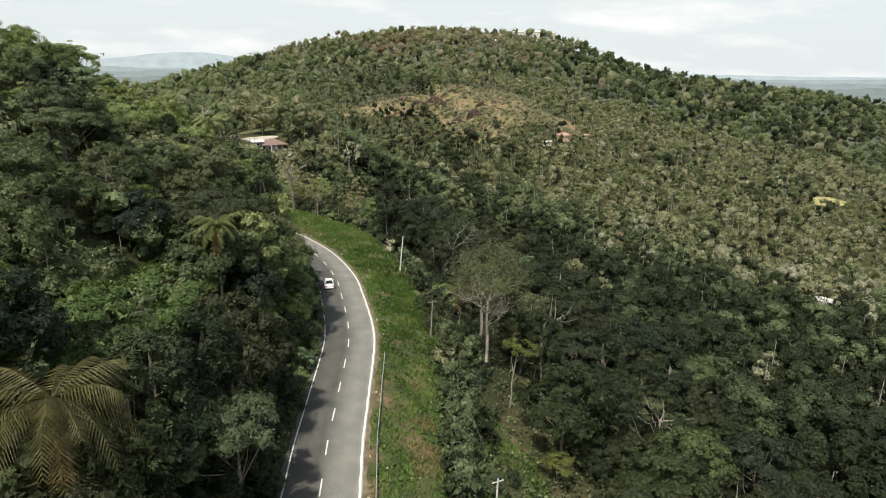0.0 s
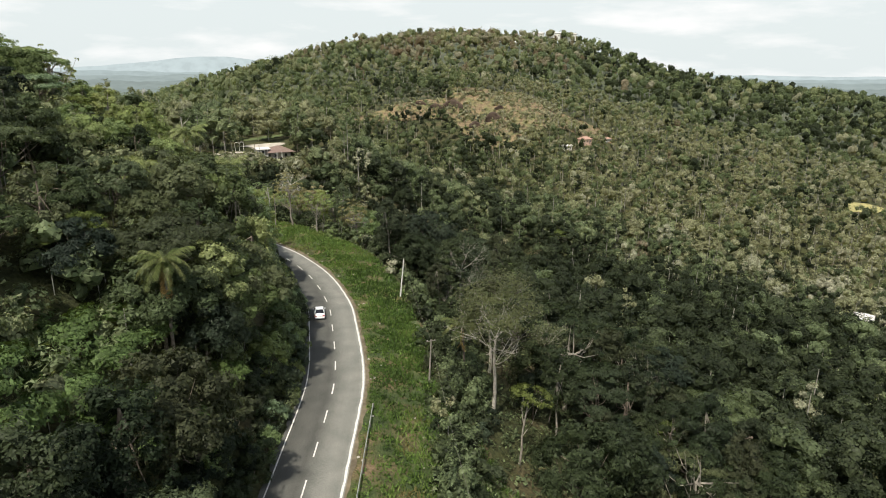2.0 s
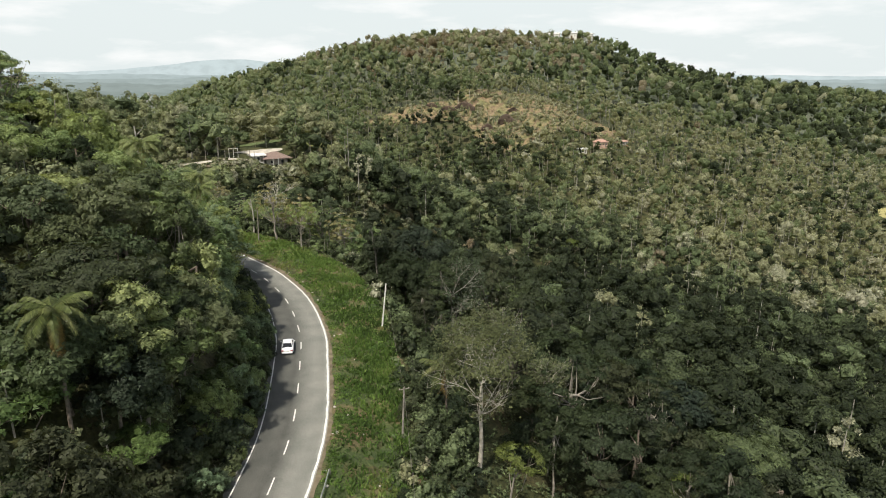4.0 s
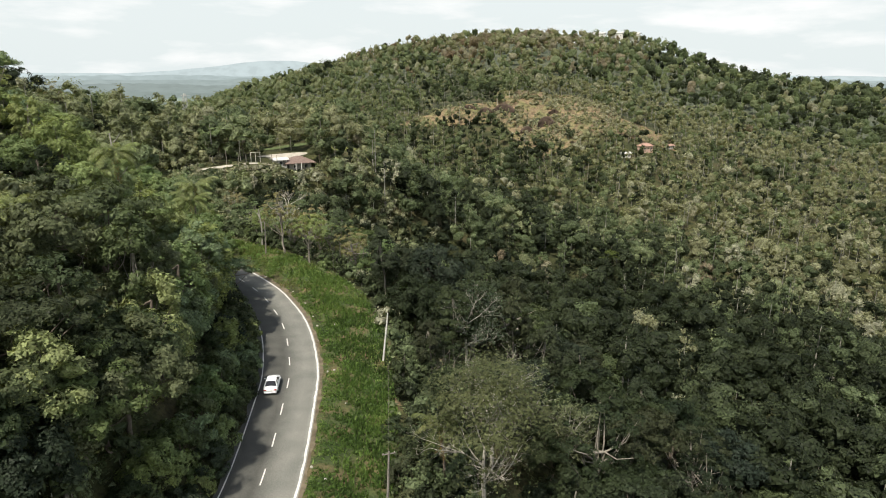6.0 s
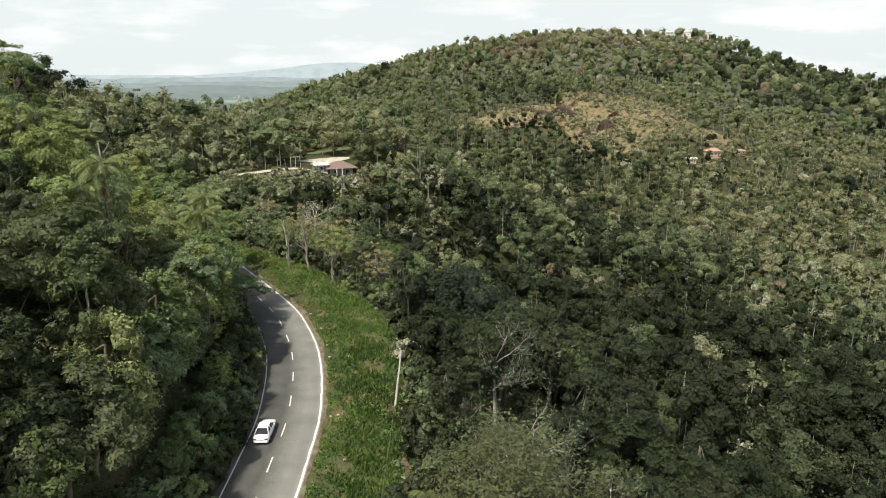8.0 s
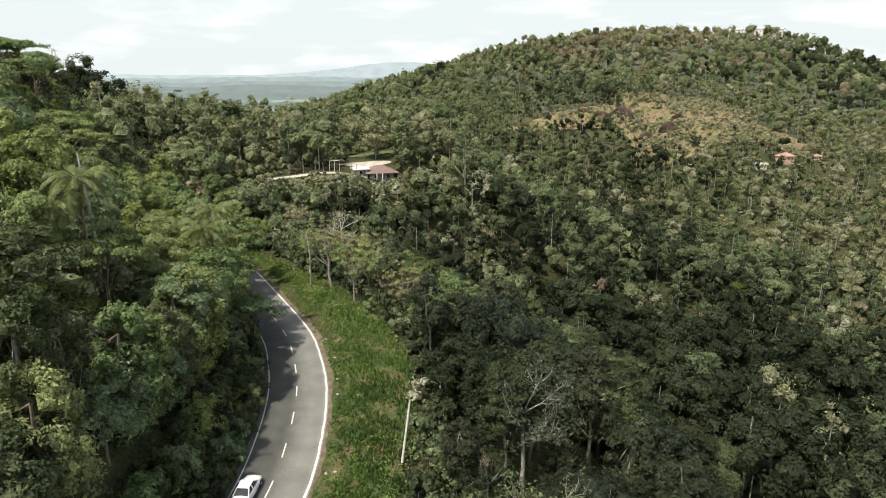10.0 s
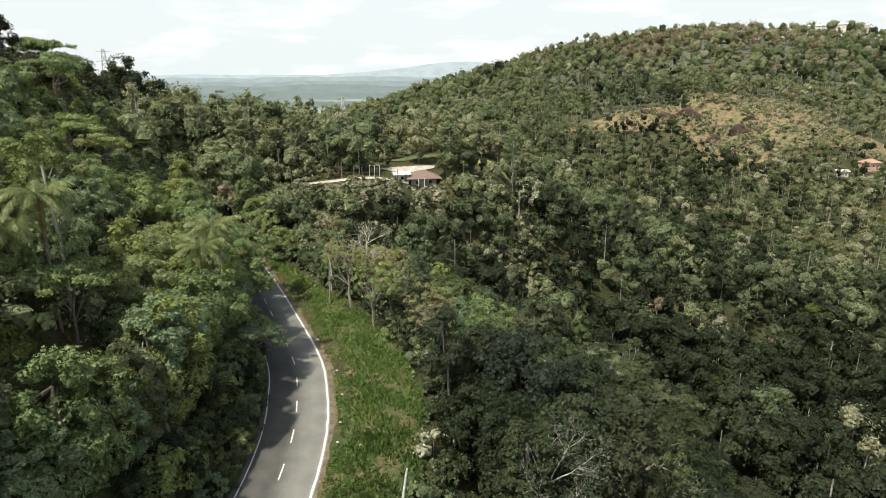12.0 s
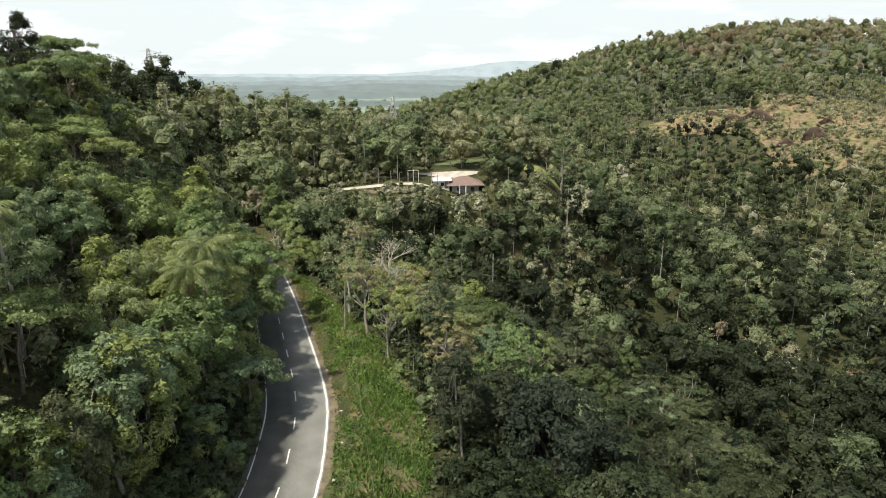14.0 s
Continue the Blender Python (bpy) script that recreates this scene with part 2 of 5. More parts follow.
def ground_material():
    m, nt, b = material("forest_floor", 0.95)
    low, _ = mix_noise(nt, b, [(0.030, 0.035, 0.014), (0.055, 0.060, 0.022), (0.080, 0.070, 0.034)], 0.12, socket=None)
    fine, f = mix_noise(nt, b, [(0.45, 0.45, 0.45), (1, 1, 1), (1.4, 1.35, 1.2)], 2.2, (0.25, 0.75), 8, socket=None)
    N, L = nt.nodes.new, nt.links.new
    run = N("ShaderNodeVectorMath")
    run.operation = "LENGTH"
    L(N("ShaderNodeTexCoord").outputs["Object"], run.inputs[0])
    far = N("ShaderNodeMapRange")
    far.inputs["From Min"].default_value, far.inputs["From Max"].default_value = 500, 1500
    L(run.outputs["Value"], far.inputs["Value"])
    # far ground goes to woods green, with distance haze painted into the colour
    hazy_canopy, _ = mix_noise(nt, b, [(0.15, 0.195, 0.15), (0.20, 0.25, 0.20), (0.25, 0.30, 0.25)], 0.01, socket=None)
    L(blend(nt, blend(nt, low, fine, 1.0, "MULTIPLY"), hazy_canopy, far.outputs[0]), b.inputs["Base Color"])
    bump(nt, b, f, 0.8, 0.4)
    return m


M_GROUND = ground_material()


def verge_material():
    m, nt, b = material("verge_grass", 0.9)
    low, _ = mix_noise(nt, b, [(0.042, 0.062, 0.021), (0.065, 0.085, 0.029), (0.115, 0.100, 0.047), (0.19, 0.135, 0.08)], 0.22, (0.36, 0.68), socket=None)
    fine, f = mix_noise(nt, b, [(0.5, 0.5, 0.45), (1, 1, 1), (1.35, 1.3, 1.2)], 4.0, (0.25, 0.75), 8, socket=None)
    nt.links.new(blend(nt, low, fine, 1.0, "MULTIPLY"), b.inputs["Base Color"])
    bump(nt, b, f, 0.9, 0.25)
    return m


M_VERGE = verge_material()


def asphalt_material():
    m, nt, b = material("asphalt", 0.72)
    N, L = nt.nodes.new, nt.links.new
    uv = N("ShaderNodeUVMap")
    sep = N("ShaderNodeSeparateXYZ")
    L(uv.outputs[0], sep.inputs[0])
    base, _ = mix_noise(nt, b, [(0.125, 0.128, 0.115), (0.165, 0.165, 0.148)], 0.35, socket=None)
    # left lane: painted tree shade; pale dust right and at edges, oily wheel tracks
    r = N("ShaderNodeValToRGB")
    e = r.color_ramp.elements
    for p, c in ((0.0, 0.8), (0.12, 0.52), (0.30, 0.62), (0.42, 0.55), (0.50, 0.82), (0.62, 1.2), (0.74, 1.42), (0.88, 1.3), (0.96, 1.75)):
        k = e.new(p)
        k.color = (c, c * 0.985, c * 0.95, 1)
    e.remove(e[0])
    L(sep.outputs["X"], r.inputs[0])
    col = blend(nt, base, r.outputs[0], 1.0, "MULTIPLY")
    grain, f = mix_noise(nt, b, [(0.75, 0.75, 0.75), (1.2, 1.2, 1.2)], 9, (0.3, 0.7), 8, socket=None)
    L(blend(nt, col, grain, 1.0, "MULTIPLY"), b.inputs["Base Color"])
    bump(nt, b, f, 0.25, 0.01)
    return m


M_ASPHALT = asphalt_material()
M_LINE = plain("worn_white_paint", (0.64, 0.63, 0.58), 0.7, 0, 0.2, 6.0)
M_SOIL = plain("red_brown_soil", (0.150, 0.122, 0.080), 0.95, 0, 0.4, 0.8)


# ---- mesh helpers ----
def mesh_from(name, verts, faces, mat, smooth_faces=False):
    me = bpy.data.meshes.new(name)
    verts, faces = np.asarray(verts, np.float32), np.asarray(faces, np.int32)
    k = faces.shape[1]
    me.vertices.add(len(verts))
    me.vertices.foreach_set("co", verts.ravel())
    me.loops.add(faces.size)
    me.loops.foreach_set("vertex_index", faces.ravel())
    me.polygons.add(len(faces))
    me.polygons.foreach_set("loop_start", np.arange(0, faces.size, k, dtype=np.int32))
    me.polygons.foreach_set("use_smooth", np.full(len(faces), smooth_faces))
    me.update(calc_edges=True)
    if mat:
        me.materials.append(mat)
    return me


def under(ob, parent):
    ob.parent = parent
    return ob


def part(name, bm, mat, parent, label="", smooth_faces=False):
    me = bpy.data.meshes.new(name)
    bm.to_mesh(me)
    bm.free()
    me.materials.append(mat)
    if smooth_faces:
        me.polygons.foreach_set("use_smooth", np.full(len(me.polygons), True))
    ob = under(new(name, me), parent)
    return tagged(ob, label)


def box(bm, x, y, z, sx, sy, sz, bev=0.0, rot=None):
    """A bevelled box with its centre at x, y, z."""
    m = Matrix.Translation((x, y, z)) @ (rot or Matrix()) @ Matrix.Diagonal((sx, sy, sz, 1))
    g = bmesh.ops.create_cube(bm, size=1, matrix=m)
    if bev:
        ed = list({e for v in g["verts"] for e in v.link_edges})
        bmesh.ops.bevel(bm, geom=ed, offset=bev, segments=1, affect="EDGES")
    return bm


def tube(path, radii, sides=6):
    """Vertices and quads of a tube along a list of points."""
    path = np.asarray(path, float)
    n = len(path)
    d = np.gradient(path, axis=0)
    d /= np.linalg.norm(d, axis=1)[:, None] + 1e-9
    ref = np.where(np.abs(d[:, 2:3]) > 0.9, [[1.0, 0, 0]], [[0, 0, 1.0]])
    a = np.cross(d, ref)
    a /= np.linalg.norm(a, axis=1)[:, None] + 1e-9
    b = np.cross(d, a)
    th = np.linspace(0, 2 * np.pi, sides, endpoint=False)
    r = np.asarray(radii, float)[:, None, None]
    v = path[:, None] + r * (np.cos(th)[None, :, None] * a[:, None] + np.sin(th)[None, :, None] * b[:, None])
    i, j = np.meshgrid(np.arange(n - 1), np.arange(sides), indexing="ij")
    k = (j + 1) % sides
    f = np.stack([i * sides + j, i * sides + k, (i + 1) * sides + k, (i + 1) * sides + j], -1).reshape(-1, 4)
    return v.reshape(-1, 3), f


def join_parts(pieces):
    vs, fs, o = [], [], 0
    for v, f in pieces:
        vs.append(v)
        fs.append(np.asarray(f) + o)
        o += len(v)
    return np.concatenate(vs), np.concatenate(fs)


def leaves(c, n, length, width, r):
    """Three-cornered leaves or sprays at the points c, facing n."""
    k = len(c)
    n = n / (np.linalg.norm(n, axis=1)[:, None] + 1e-9)
    t = np.cross(n, r.normal(size=(k, 3)))
    t /= np.linalg.norm(t, axis=1)[:, None] + 1e-9
    b = np.cross(n, t)
    ln, wd = length * r.uniform(0.6, 1.4, (k, 1)), width * r.uniform(0.6, 1.4, (k, 1))
    tip = c + t * ln * 0.6 - n * ln * 0.18
    v = np.stack([c - t * ln * 0.4 + b * wd * 0.5, c - t * ln * 0.4 * r.uniform(0.3, 1, (k, 1)) - b * wd * 0.5, tip], 1)
    return v.reshape(-1, 3), np.arange(3 * k).reshape(-1, 3)


def soft_normals(me, n):
    """Leaves of one clump share the clump's rounded facing, so that it shades as a mass."""
    n = n / (np.linalg.norm(n, axis=1)[:, None] + 1e-9)
    at = me.attributes.new("custom_normal", "FLOAT_VECTOR", "POINT")
    at.data.foreach_set("vector", n.astype(np.float32).ravel())


ICO = [(0, 0, 1)] + [(0.894 * math.cos(i * 1.2566), 0.894 * math.sin(i * 1.2566), 0.447) for i in range(5)] + [(0.894 * math.cos(0.628 + i * 1.2566), 0.894 * math.sin(0.628 + i * 1.2566), -0.447) for i in range(5)] + [(0, 0, -1)]
ICO_F = [(0, i + 1, (i + 1) % 5 + 1) for i in range(5)] + [(i + 1, i + 6, (i + 1) % 5 + 1) for i in range(5)] + [((i + 1) % 5 + 1, i + 6, (i + 1) % 5 + 6) for i in range(5)] + [(i + 6, 11, (i + 1) % 5 + 6) for i in range(5)]


def clumps(c, rad, out, r, squash=0.8):
    """Uneven rounded leaf clumps: vertices, faces and soft facings."""
    k = len(c)
    P, F = np.array(ICO), np.array(ICO_F)
    d = P[None] + r.normal(size=(k, 12, 3)) * 0.13
    v = c[:, None] + d * rad[:, None, None] * r.uniform(0.82, 1.18, (k, 12, 1)) * np.array([1, 1, squash])
    f = F[None] + (np.arange(k) * 12)[:, None, None]
    return v.reshape(-1, 3), f.reshape(-1, 3), (d * 0.45 + out[:, None] * 0.95).reshape(-1, 3)


# ---- ground ----
def spread(a, b, step, lo, hi, grow=1.06):
    c = list(np.arange(a, b + 0.01, step))
    d = step
    while c[-1] < hi:
        d *= grow
        c.append(min(c[-1] + d, hi))
    d = step
    while c[0] > lo:
        d *= grow
        c.insert(0, max(c[0] - d, lo))
    return np.array(c)


def build_ground():
    xs, ys = spread(-60, 110, 2.4, -4600, 4600), spread(30, 300, 2.4, -4600, 4600)
    X, Y = np.meshgrid(xs, ys)
    Z = ground(X, Y)
    nx, ny = len(xs), len(ys)
    i, j = np.meshgrid(np.arange(ny - 1), np.arange(nx - 1), indexing="ij")
    f = np.stack([i * nx + j, i * nx + j + 1, (i + 1) * nx + j + 1, (i + 1) * nx + j], -1).reshape(-1, 4)
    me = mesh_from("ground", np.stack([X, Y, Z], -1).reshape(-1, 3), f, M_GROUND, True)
    tagged(new("ground", me), "forest floor of dark soil and litter on rolling hills", "ground", kind="structure")


build_ground()


def road_frame(y):
    """Centre, and unit vector to the right, at the road's y."""
    c = np.stack([hermite(y, ROAD_Y, ROAD_X), y], -1)
    g = (hermite(y + 0.5, ROAD_Y, ROAD_X) - hermite(y - 0.5, ROAD_Y, ROAD_X))
    d = np.stack([g, np.ones_like(y)], -1)
    d /= np.linalg.norm(d, axis=1)[:, None]
    return c, np.stack([d[:, 1], -d[:, 0]], -1)


def ribbon(y, s0, s1, z, nseg=1):
    """A strip between two offsets from the centre line."""
    c, rt = road_frame(y)
    s = np.linspace(0, 1, nseg + 1)
    s0, s1 = np.broadcast_to(s0, y.shape), np.broadcast_to(s1, y.shape)
    off = s0[:, None] + (s1 - s0)[:, None] * s[None]
    p = c[:, None] + off[..., None] * rt[:, None]
    zz = np.broadcast_to(z, off.shape) if np.ndim(z) == 0 else z
    v = np.concatenate([p, zz[..., None]], -1).reshape(-1, 3)
    w = nseg + 1
    i, j = np.meshgrid(np.arange(len(y) - 1), np.arange(nseg), indexing="ij")
    return v, np.stack([i * w + j, i * w + j + 1, (i + 1) * w + j + 1, (i + 1) * w + j], -1).reshape(-1, 4)


def rise(y):
    """How far the road climbs."""
    return 8 * smooth(195, 268, y)


def build_road():
    y = np.arange(-300, 231, 1.0)
    wob = 0.12 * np.sin(y * 0.9) + 0.1 * np.sin(y * 2.3)
    n = 14
    z = 0.05 + rise(y)[:, None] + 0.10 * (1 - (np.linspace(-1, 1, n + 1)[None]) ** 2) + 0 * y[:, None]
    v, f = ribbon(y, -4.15 + wob, 4.2 + 0.5 * wob, z, n)
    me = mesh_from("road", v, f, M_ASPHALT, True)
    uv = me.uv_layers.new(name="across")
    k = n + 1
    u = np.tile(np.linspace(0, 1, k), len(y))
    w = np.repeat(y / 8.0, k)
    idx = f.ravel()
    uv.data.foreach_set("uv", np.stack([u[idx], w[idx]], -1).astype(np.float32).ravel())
    road = tagged(new("road", me), "two-lane asphalt road, grey and dusty, curving along the hillside", "road", kind="structure")
    zl = lambda s: 0.054 + 0.10 * (1 - (s / 4.17) ** 2)
    wl = 0.03 * np.sin(y * 1.7) + 0.02 * np.sin(y * 4.1)
    for s, wd, nm in ((3.74, 0.25, "edge_line"), (-3.55, 0.15, "edge_line")):
        a, b = s - wd / 2 + wl * (s > 0), s + wd / 2 + wl * (s > 0) * 0.5
        zz = np.stack([zl(a) + rise(y), zl(b) + rise(y)], -1) + 0.004
        v, f = ribbon(y, a, b, zz)
        under(new(nm, mesh_from(nm, v, f, M_LINE)), road)
    # centre dashes, laid by length along the road
    yy = np.arange(20, 205, 0.05)
    c, _ = road_frame(yy)
    run = np.concatenate([[0], np.cumsum(np.hypot(*np.diff(c, axis=0).T))])
    for d in np.arange(DASH0, run[-1] - 4, DASH):
        ya = np.interp(np.linspace(d, d + 2.7, 5), run, yy)
        v, f = ribbon(ya, -0.075, 0.075, zl(0) + 0.006 + rise(ya)[:, None] * np.ones((1, 2)))
        under(new("dash", mesh_from("dash", v, f, M_LINE)), road)
    return road


DASH0, DASH = 5.6, 6.63
build_road()


def build_verge():
    y = np.arange(30, 205, 0.8)
    wob = 0.8 * np.sin(y * 0.31) + 0.5 * np.sin(y * 0.83)
    wide = np.interp(y, [30, 60, 78, 92, 116, 140, 160, 178, 205], [24, 27, 25, 13, 13.5, 15.0, 12.8, 9, 6]) + wob
    n = 18
    c, rt = road_frame(y)
    off = 4.1 + (wide - 4.1)[:, None] * np.linspace(0, 1, n + 1)[None]
    p = c[:, None] + off[..., None] * rt[:, None]
    z = ground(p[..., 0], p[..., 1]) + 0.05 + 0.10 * np.abs(wav(p[..., 0], p[..., 1], 0.9)) * smooth(4.3, 6, off)
    v, f = ribbon(y, 4.1, wide, z, n)
    tagged(new("grass_verge", mesh_from("grass_verge", v, f, M_VERGE, True)), "grassy roadside verge with patches of dry brown straw", "ground", kind="structure")


build_verge()


# ---- trees ----
def crown_points(r, n, lobes, squash=0.75):
    """Leaf places and facings on the outer shells of the crown's many small lobes (x, y, z, radius each)."""
    Q = np.array(lobes)
    mid = Q[:, :3].mean(0) - np.array([0, 0, 0.25 * (Q[:, 2].max() - Q[:, 2].min())])
    w = Q[:, 3] ** 2
    q = Q[r.choice(len(Q), n, p=w / w.sum())]
    out = q[:, :3] - mid
    out /= np.linalg.norm(out, axis=1)[:, None] + 1e-6
    d = r.normal(size=(n, 3))
    d /= np.linalg.norm(d, axis=1)[:, None]
    d = d + out * 0.75 + np.array([0, 0, 0.35])
    d /= np.linalg.norm(d, axis=1)[:, None] + 1e-6
    c = q[:, :3] + d * q[:, 3:4] * (0.86 + 0.42 * r.random((n, 1)) ** 2) * np.array([1, 1, squash])
    face = d * np.array([1, 1, 0.8]) + out * 0.2 + np.array([0, 0, 0.25]) + r.normal(size=(n, 3)) * 0.34
    far_out = Q[:, :3] - mid
    far_out /= np.linalg.norm(far_out, axis=1)[:, None] + 1e-6
    core = clumps(Q[::2, :3], Q[::2, 3] * 0.8, far_out[::2], r, squash)
    return c, face, d * 0.6 + out * 0.9 + r.normal(size=(n, 3)) * 0.12, core


def limbs(r, height, lobes, base, flare=1.35, bend=0.06, sides=6):
    """A tapered trunk and a limb to each lobe."""
    k = 7
    t = np.linspace(0, 1, k)
    sway = np.cumsum(r.normal(size=(k, 2)) * height * bend * 0.35, axis=0)
    sway -= sway[0]
    fork = height
    spine = np.column_stack([sway[:, 0], sway[:, 1], -0.6 + t * (fork + 0.6)])
    out = [tube(spine, base * (1 - 0.55 * t) * (1 + (flare - 1) * np.exp(-t * 9)), sides + 1)]
    for q in lobes:
        a = spine[int(np.clip(r.integers(3, k), 0, k - 1))]
        e = np.array(q[:3]) + np.array([0, 0, -0.1 * q[3]])
        mid = a * 0.45 + e * 0.55 + np.array([0, 0, -0.12 * np.linalg.norm(e - a)]) + r.normal(size=3) * 0.25
        pts = np.array([a, a * 0.6 + mid * 0.4, mid, mid * 0.45 + e * 0.55, e])
        out.append(tube(pts, base * np.array([0.42, 0.34, 0.25, 0.16, 0.06]), sides - 2))
    return join_parts(out)


def dome(r, n, cz, rx, rz, low=-0.35, fill=0.2):
    """Points on and a little inside an upright ellipsoid, without its underside."""
    z = r.uniform(low, 1, n)
    a = r.uniform(0, 6.283, n)
    k = np.sqrt(1 - z * z)
    f = 1 - fill * r.random(n) ** 1.5 + 0.06 * r.normal(size=n)
    return np.column_stack([rx * k * np.cos(a) * f, rx * k * np.sin(a) * f, cz + rz * z * f])


def lobes_for(r, kind, h, rad):
    """Centres and radii of the small leafy lobes that make up a crown."""
    if kind == "round":
        # three or four unequal heads, each a dome of lobes
        P = [dome(r, 34, h * 0.62, rad * 0.78, h * 0.33)]
        for i in range(3):
            a = i * 2.1 + r.uniform(0, 1)
            P.append(dome(r, 13, h * r.uniform(0.5, 0.68), rad * 0.46, h * 0.2) + np.array([math.cos(a), math.sin(a), 0]) * rad * 0.55)
        p, s = np.concatenate(P), r.uniform(0.15, 0.27, 73) * rad
    elif kind == "spreading":
        P = []
        for i in range(8):
            a, q = i * 2.4 + r.normal() * 0.3, (0.25 + 0.5 * (i / 7)) * rad
            P.append(dome(r, 9, h * (0.93 - 0.028 * i) + r.normal() * 0.03 * h, rad * 0.40, h * 0.05, 0.0, 0.6) + np.array([math.cos(a) * q, math.sin(a) * q, 0]))
        p, s = np.concatenate(P), r.uniform(0.12, 0.22, 72) * rad
    elif kind == "tall":
        p = dome(r, 46, h * 0.70, rad * 0.75, h * 0.30, -0.8)
        s = r.uniform(0.25, 0.42, 46) * rad
    elif kind == "clad":
        p = dome(r, 64, h * 0.50, rad * 0.85, h * 0.48, -0.95)
        s = r.uniform(0.22, 0.38, 64) * rad
    elif kind == "bush":
        p = dome(r, 30, h * 0.30, rad * 0.80, h * 0.58, -0.2)
        s = r.uniform(0.18, 0.32, 30) * rad
    elif kind == "airy":
        p = dome(r, 42, h * 0.66, rad * 0.95, h * 0.33, -0.3, 0.6)
        s = r.uniform(0.09, 0.17, 42) * rad
    else:
        p = dome(r, 24, h * 0.90, rad * 0.85, h * 0.10, 0.0, 0.3)
        s = r.uniform(0.16, 0.28, 24) * rad
    return [(*a, b) for a, b in zip(p, s)]


def make_tree(name, kind, h, rad, n, size, seed, leaf, bark, label, squash=0.75, trunk=None):
    """One tree at the origin: an Empty at its foot, with a trunk and a crown."""
    r = np.random.default_rng(seed)
    L = lobes_for(r, kind, h, rad)
    root = tagged(new(name), label, "shrub" if kind == "bush" else "tree")
    root.empty_display_size = 0.3
    fork = {"round": 0.62, "spreading": 0.62, "tall": 0.92, "bush": 0.3, "airy": 0.66, "clad": 0.85, "umbrella": 0.82}[kind] * h
    v, f = limbs(r, fork, L[::7] if kind != "airy" else L[::2], trunk or h * 0.021)
    under(new("trunk", mesh_from("trunk", v, f, bark, True)), root)
    c, face, soft, core = crown_points(r, n, L, squash)
    v, f = leaves(c, face, size, size * 0.9, r)
    if kind in ("airy", "umbrella"):
        core = (np.zeros((0, 3)), np.zeros((0, 3), int), np.zeros((0, 3)))
    me = mesh_from("crown", np.concatenate([v, core[0]]), np.concatenate([f, core[1] + len(v)]), leaf)
    soft_normals(me, np.concatenate([np.repeat(soft, 3, axis=0), core[2]]))
    under(new("crown", me), root)
    return root


# masters stand below the far edge of the ground until they are copied and removed
MASTERS = {}


def master(key, *a, **k):
    MASTERS.setdefault(key, []).append(make_tree(*a, **k))


LB = {"round": "broad-leaved forest tree with a dense rounded crown",
      "spreading": "spreading forest tree with layered flat sprays of leaves",
      "tall": "tall slender forest tree with a narrow leafy crown",
      "bush": "dense leafy shrub on the hillside",
      "airy": "thin-leaved tree with pale branches showing through",
      "dry": "half-bare tree with dry brownish leaves",
      "yellow": "young tree with bright yellow-green foliage"}
LB["clad"] = "creeper-clad tree with leaves down to the ground"
LB["umbrella"] = "slender tree with a crooked pale stem and a flat yellow-green crown"
for tag, leaf, tone in (("", M_LEAF, "light green "), ("shade_mid ", M_LEAF_MID, "mid-green "), ("shade_dark ", M_LEAF_DARK, "dark green ")):
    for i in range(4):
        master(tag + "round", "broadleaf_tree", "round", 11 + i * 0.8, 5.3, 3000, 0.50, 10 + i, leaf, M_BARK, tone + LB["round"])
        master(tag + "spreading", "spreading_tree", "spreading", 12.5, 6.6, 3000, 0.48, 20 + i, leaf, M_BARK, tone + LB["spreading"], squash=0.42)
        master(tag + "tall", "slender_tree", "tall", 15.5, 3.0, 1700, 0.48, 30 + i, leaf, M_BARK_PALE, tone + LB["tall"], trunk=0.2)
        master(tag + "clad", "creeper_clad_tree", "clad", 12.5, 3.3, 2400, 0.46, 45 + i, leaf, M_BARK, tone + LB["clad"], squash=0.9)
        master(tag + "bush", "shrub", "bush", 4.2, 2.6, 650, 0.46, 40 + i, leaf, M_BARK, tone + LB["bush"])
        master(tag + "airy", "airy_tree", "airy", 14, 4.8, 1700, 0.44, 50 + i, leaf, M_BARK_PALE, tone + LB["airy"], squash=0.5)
for i in range(2):
    master("fresh spreading", "spreading_tree", "spreading", 12.5, 6.6, 3200, 0.48, 90 + i, M_LEAF_FRESH, M_BARK, "fresh green " + LB["spreading"], squash=0.42)
for i in range(3):
    master("dry", "dry_tree", "airy", 13, 4.2, 1300, 0.38, 60 + i, M_LEAF_DRY, M_BARK_PALE, LB["dry"], squash=0.6)
    master("yellow", "yellow_green_tree", "spreading", 9, 3.6, 1900, 0.38, 70 + i, M_LEAF_YELLOW, M_BARK, LB["yellow"], squash=0.5)
master("umbrella", "umbrella_tree", "umbrella", 10.0, 2.7, 1300, 0.34, 80, M_LEAF_YELLOW, M_BARK_PALE, LB["umbrella"], squash=0.5, trunk=0.16)


def put(root, x, y, scale=1.0, turn=0.0, sink=0.2, lean=0.0, group="", z=None, label=""):
    zz = float(ground(x, y)) - sink if z is None else z
    ob = copy_thing(root, pose(x, y, zz, lean, lean * 0.6, turn) @ Matrix.Diagonal((scale, scale, scale * random.uniform(0.9, 1.12), 1)))
    if group:
        ob["group"] = group
    if label:
        ob["label"] = label
    return ob


